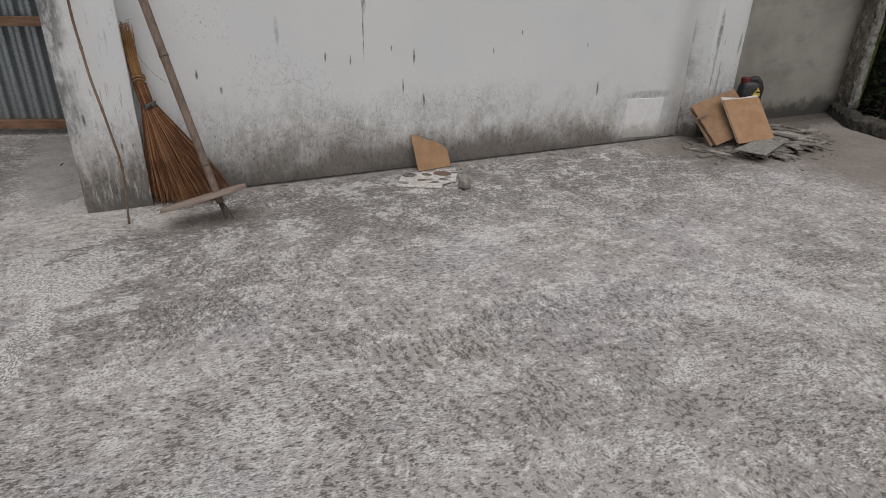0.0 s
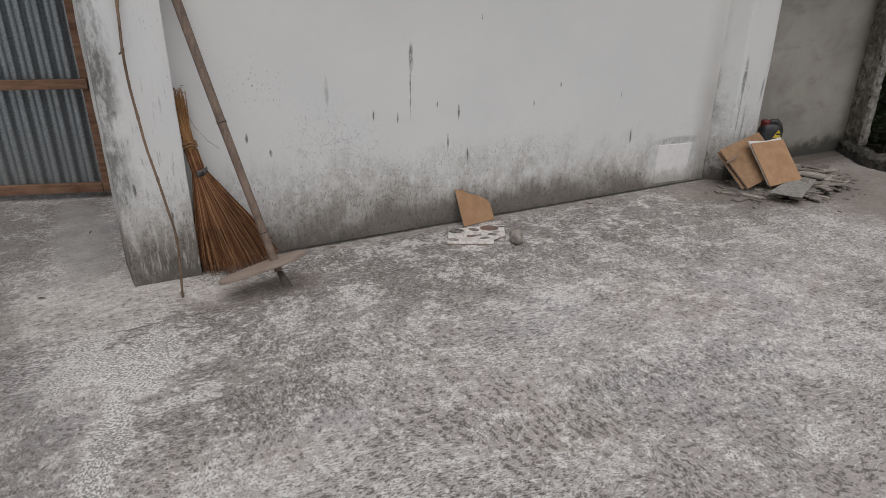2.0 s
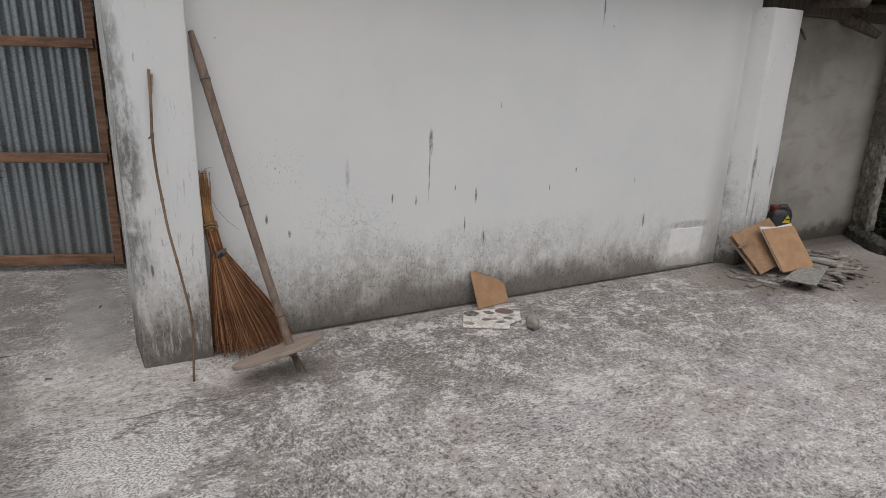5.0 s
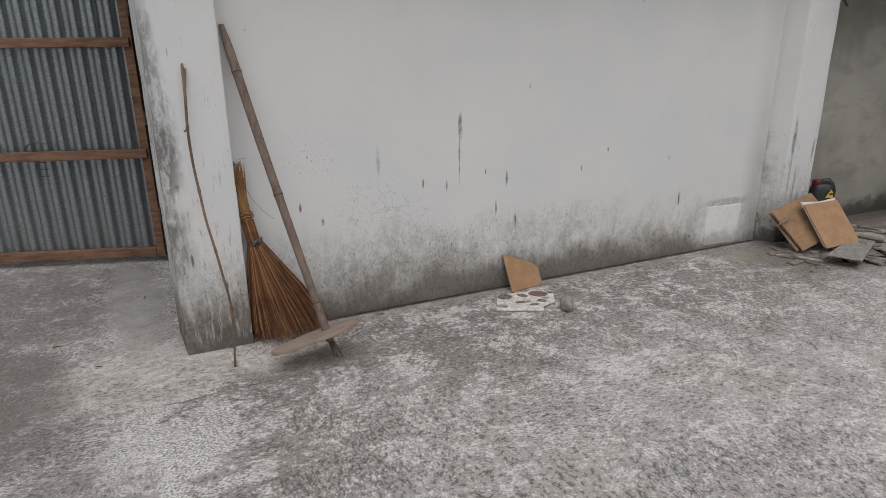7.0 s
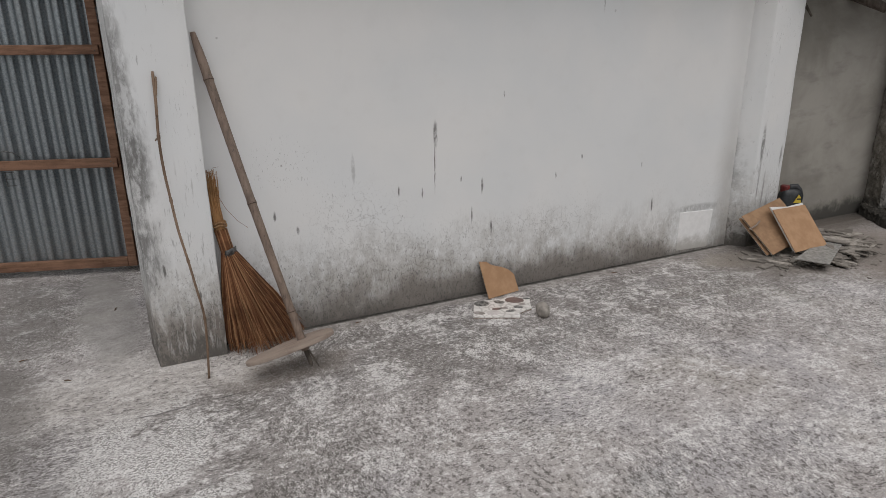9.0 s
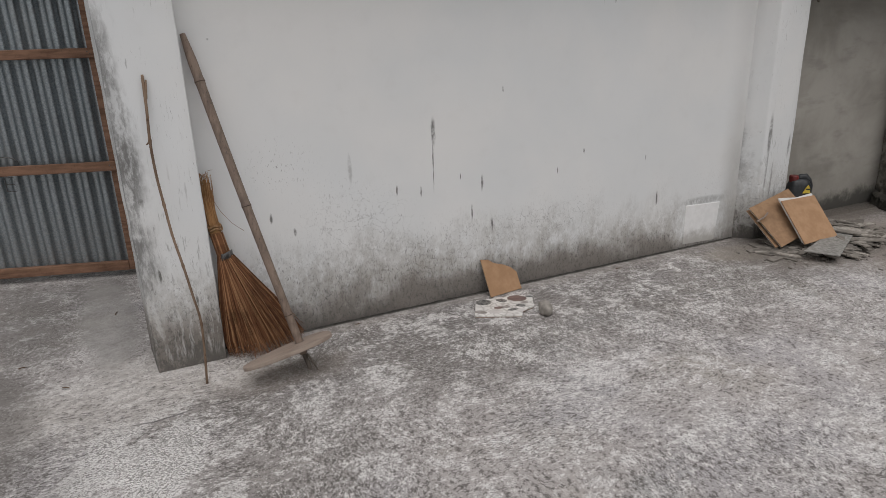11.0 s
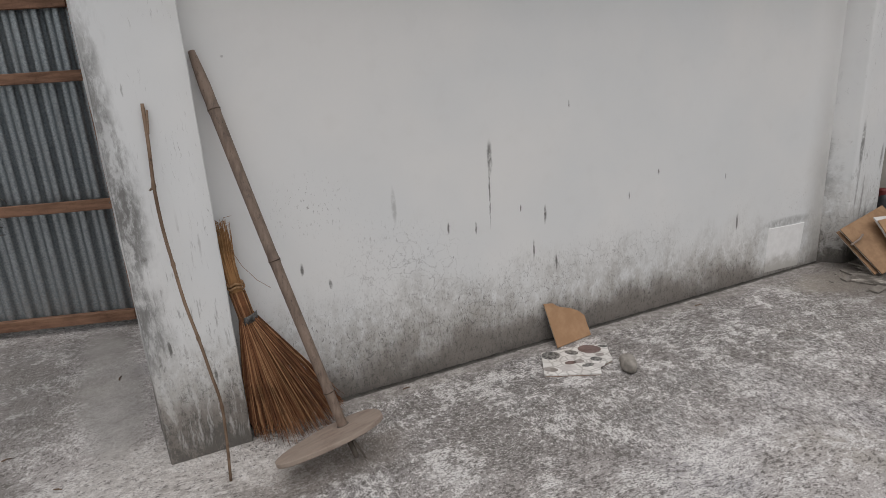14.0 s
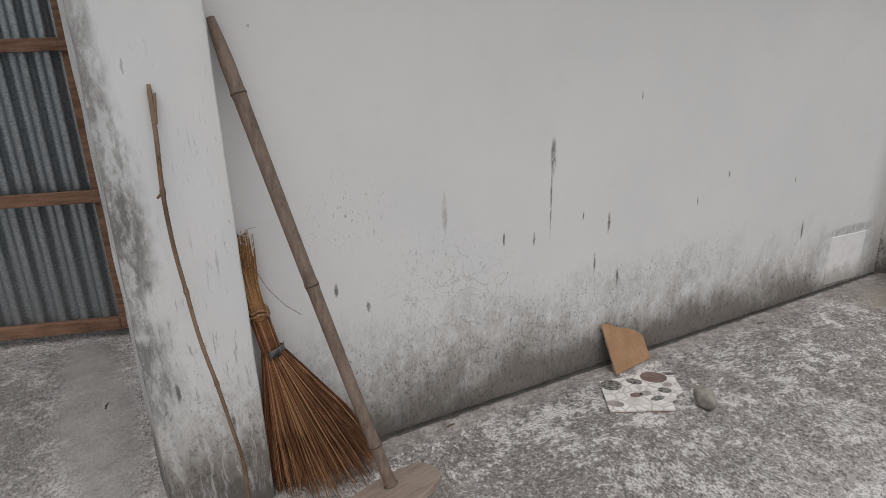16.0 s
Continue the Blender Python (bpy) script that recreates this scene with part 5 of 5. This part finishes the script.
def banana_leaf(points, wide):
    vs, fs = [], []
    n = len(points)
    for i, p in enumerate(points):
        w = wide * math.sin(math.pi * min(0.97, (i + 0.35) / n)) ** 0.7
        p = Vector(p)
        for s, drop in ((-1, 0.35), (-0.5, 0.08), (0, 0), (0.5, 0.08), (1, 0.35)):
            vs.append(p + Vector((0.35 * w * s, 0.4 * w * s, -drop * w - abs(s) * 0.02 + 0.3 * w * s)))
    for i in range(n - 1):
        for k in range(4):
            fs.append((i * 5 + k, i * 5 + k + 1, (i + 1) * 5 + k + 1, (i + 1) * 5 + k))
    return vs, fs


plant = empty("banana_plant", (7.28, 4.6, -0.4))
plant.matrix_world = pose(0, 0, 0)
tagged(plant, "young banana plant with a yellow-green arching leaf", "plant")
part("stalk", tube([(7.28, 4.62, -0.4), (7.24, 4.58, 0.4), (7.2, 4.53, 0.95)], [0.03, 0.022, 0.012], 8), LEAF_BANANA, plant, "", True)
part("leaf", banana_leaf([(7.2, 4.53, 0.93), (7.2, 4.51, 1.03), (7.2, 4.48, 1.12), (7.2, 4.43, 1.20), (7.19, 4.37, 1.27), (7.18, 4.30, 1.32), (7.17, 4.24, 1.33)], 0.055), LEAF_BANANA, plant, "", True)
part("leaf", banana_leaf([(7.22, 4.56, 0.85), (7.28, 4.66, 0.98), (7.33, 4.78, 1.04), (7.38, 4.90, 1.02)], 0.06), LEAF_BANANA, plant, "", True)
part("leaf", banana_leaf([(7.22, 4.55, 0.60), (7.14, 4.42, 0.72), (7.08, 4.30, 0.76), (7.02, 4.18, 0.72)], 0.06), LEAF_BANANA, plant, "", True)

fence = empty("stick_fence", (6.9, 3.6, -0.35))
fence.matrix_world = pose(0, 0, 0)
tagged(fence, "low fence of upright sticks beyond the kerb", "fence")
for i in range(9):
    y = 2.6 + 0.19 * i + rng.uniform(-0.03, 0.03)
    part("picket", tube([(6.92, y, -0.38), (6.92 + rng.uniform(-0.02, 0.02), y + rng.uniform(-0.02, 0.02), 0.12 + rng.uniform(-0.05, 0.16))], [0.011, 0.008], 6), EDGE_TIMBER, fence)
for z in (-0.1, 0.06):
    part("rail", tube([(6.945, 2.5, z), (6.945, 4.3, z + 0.03)], 0.009, 6), EDGE_TIMBER, fence)
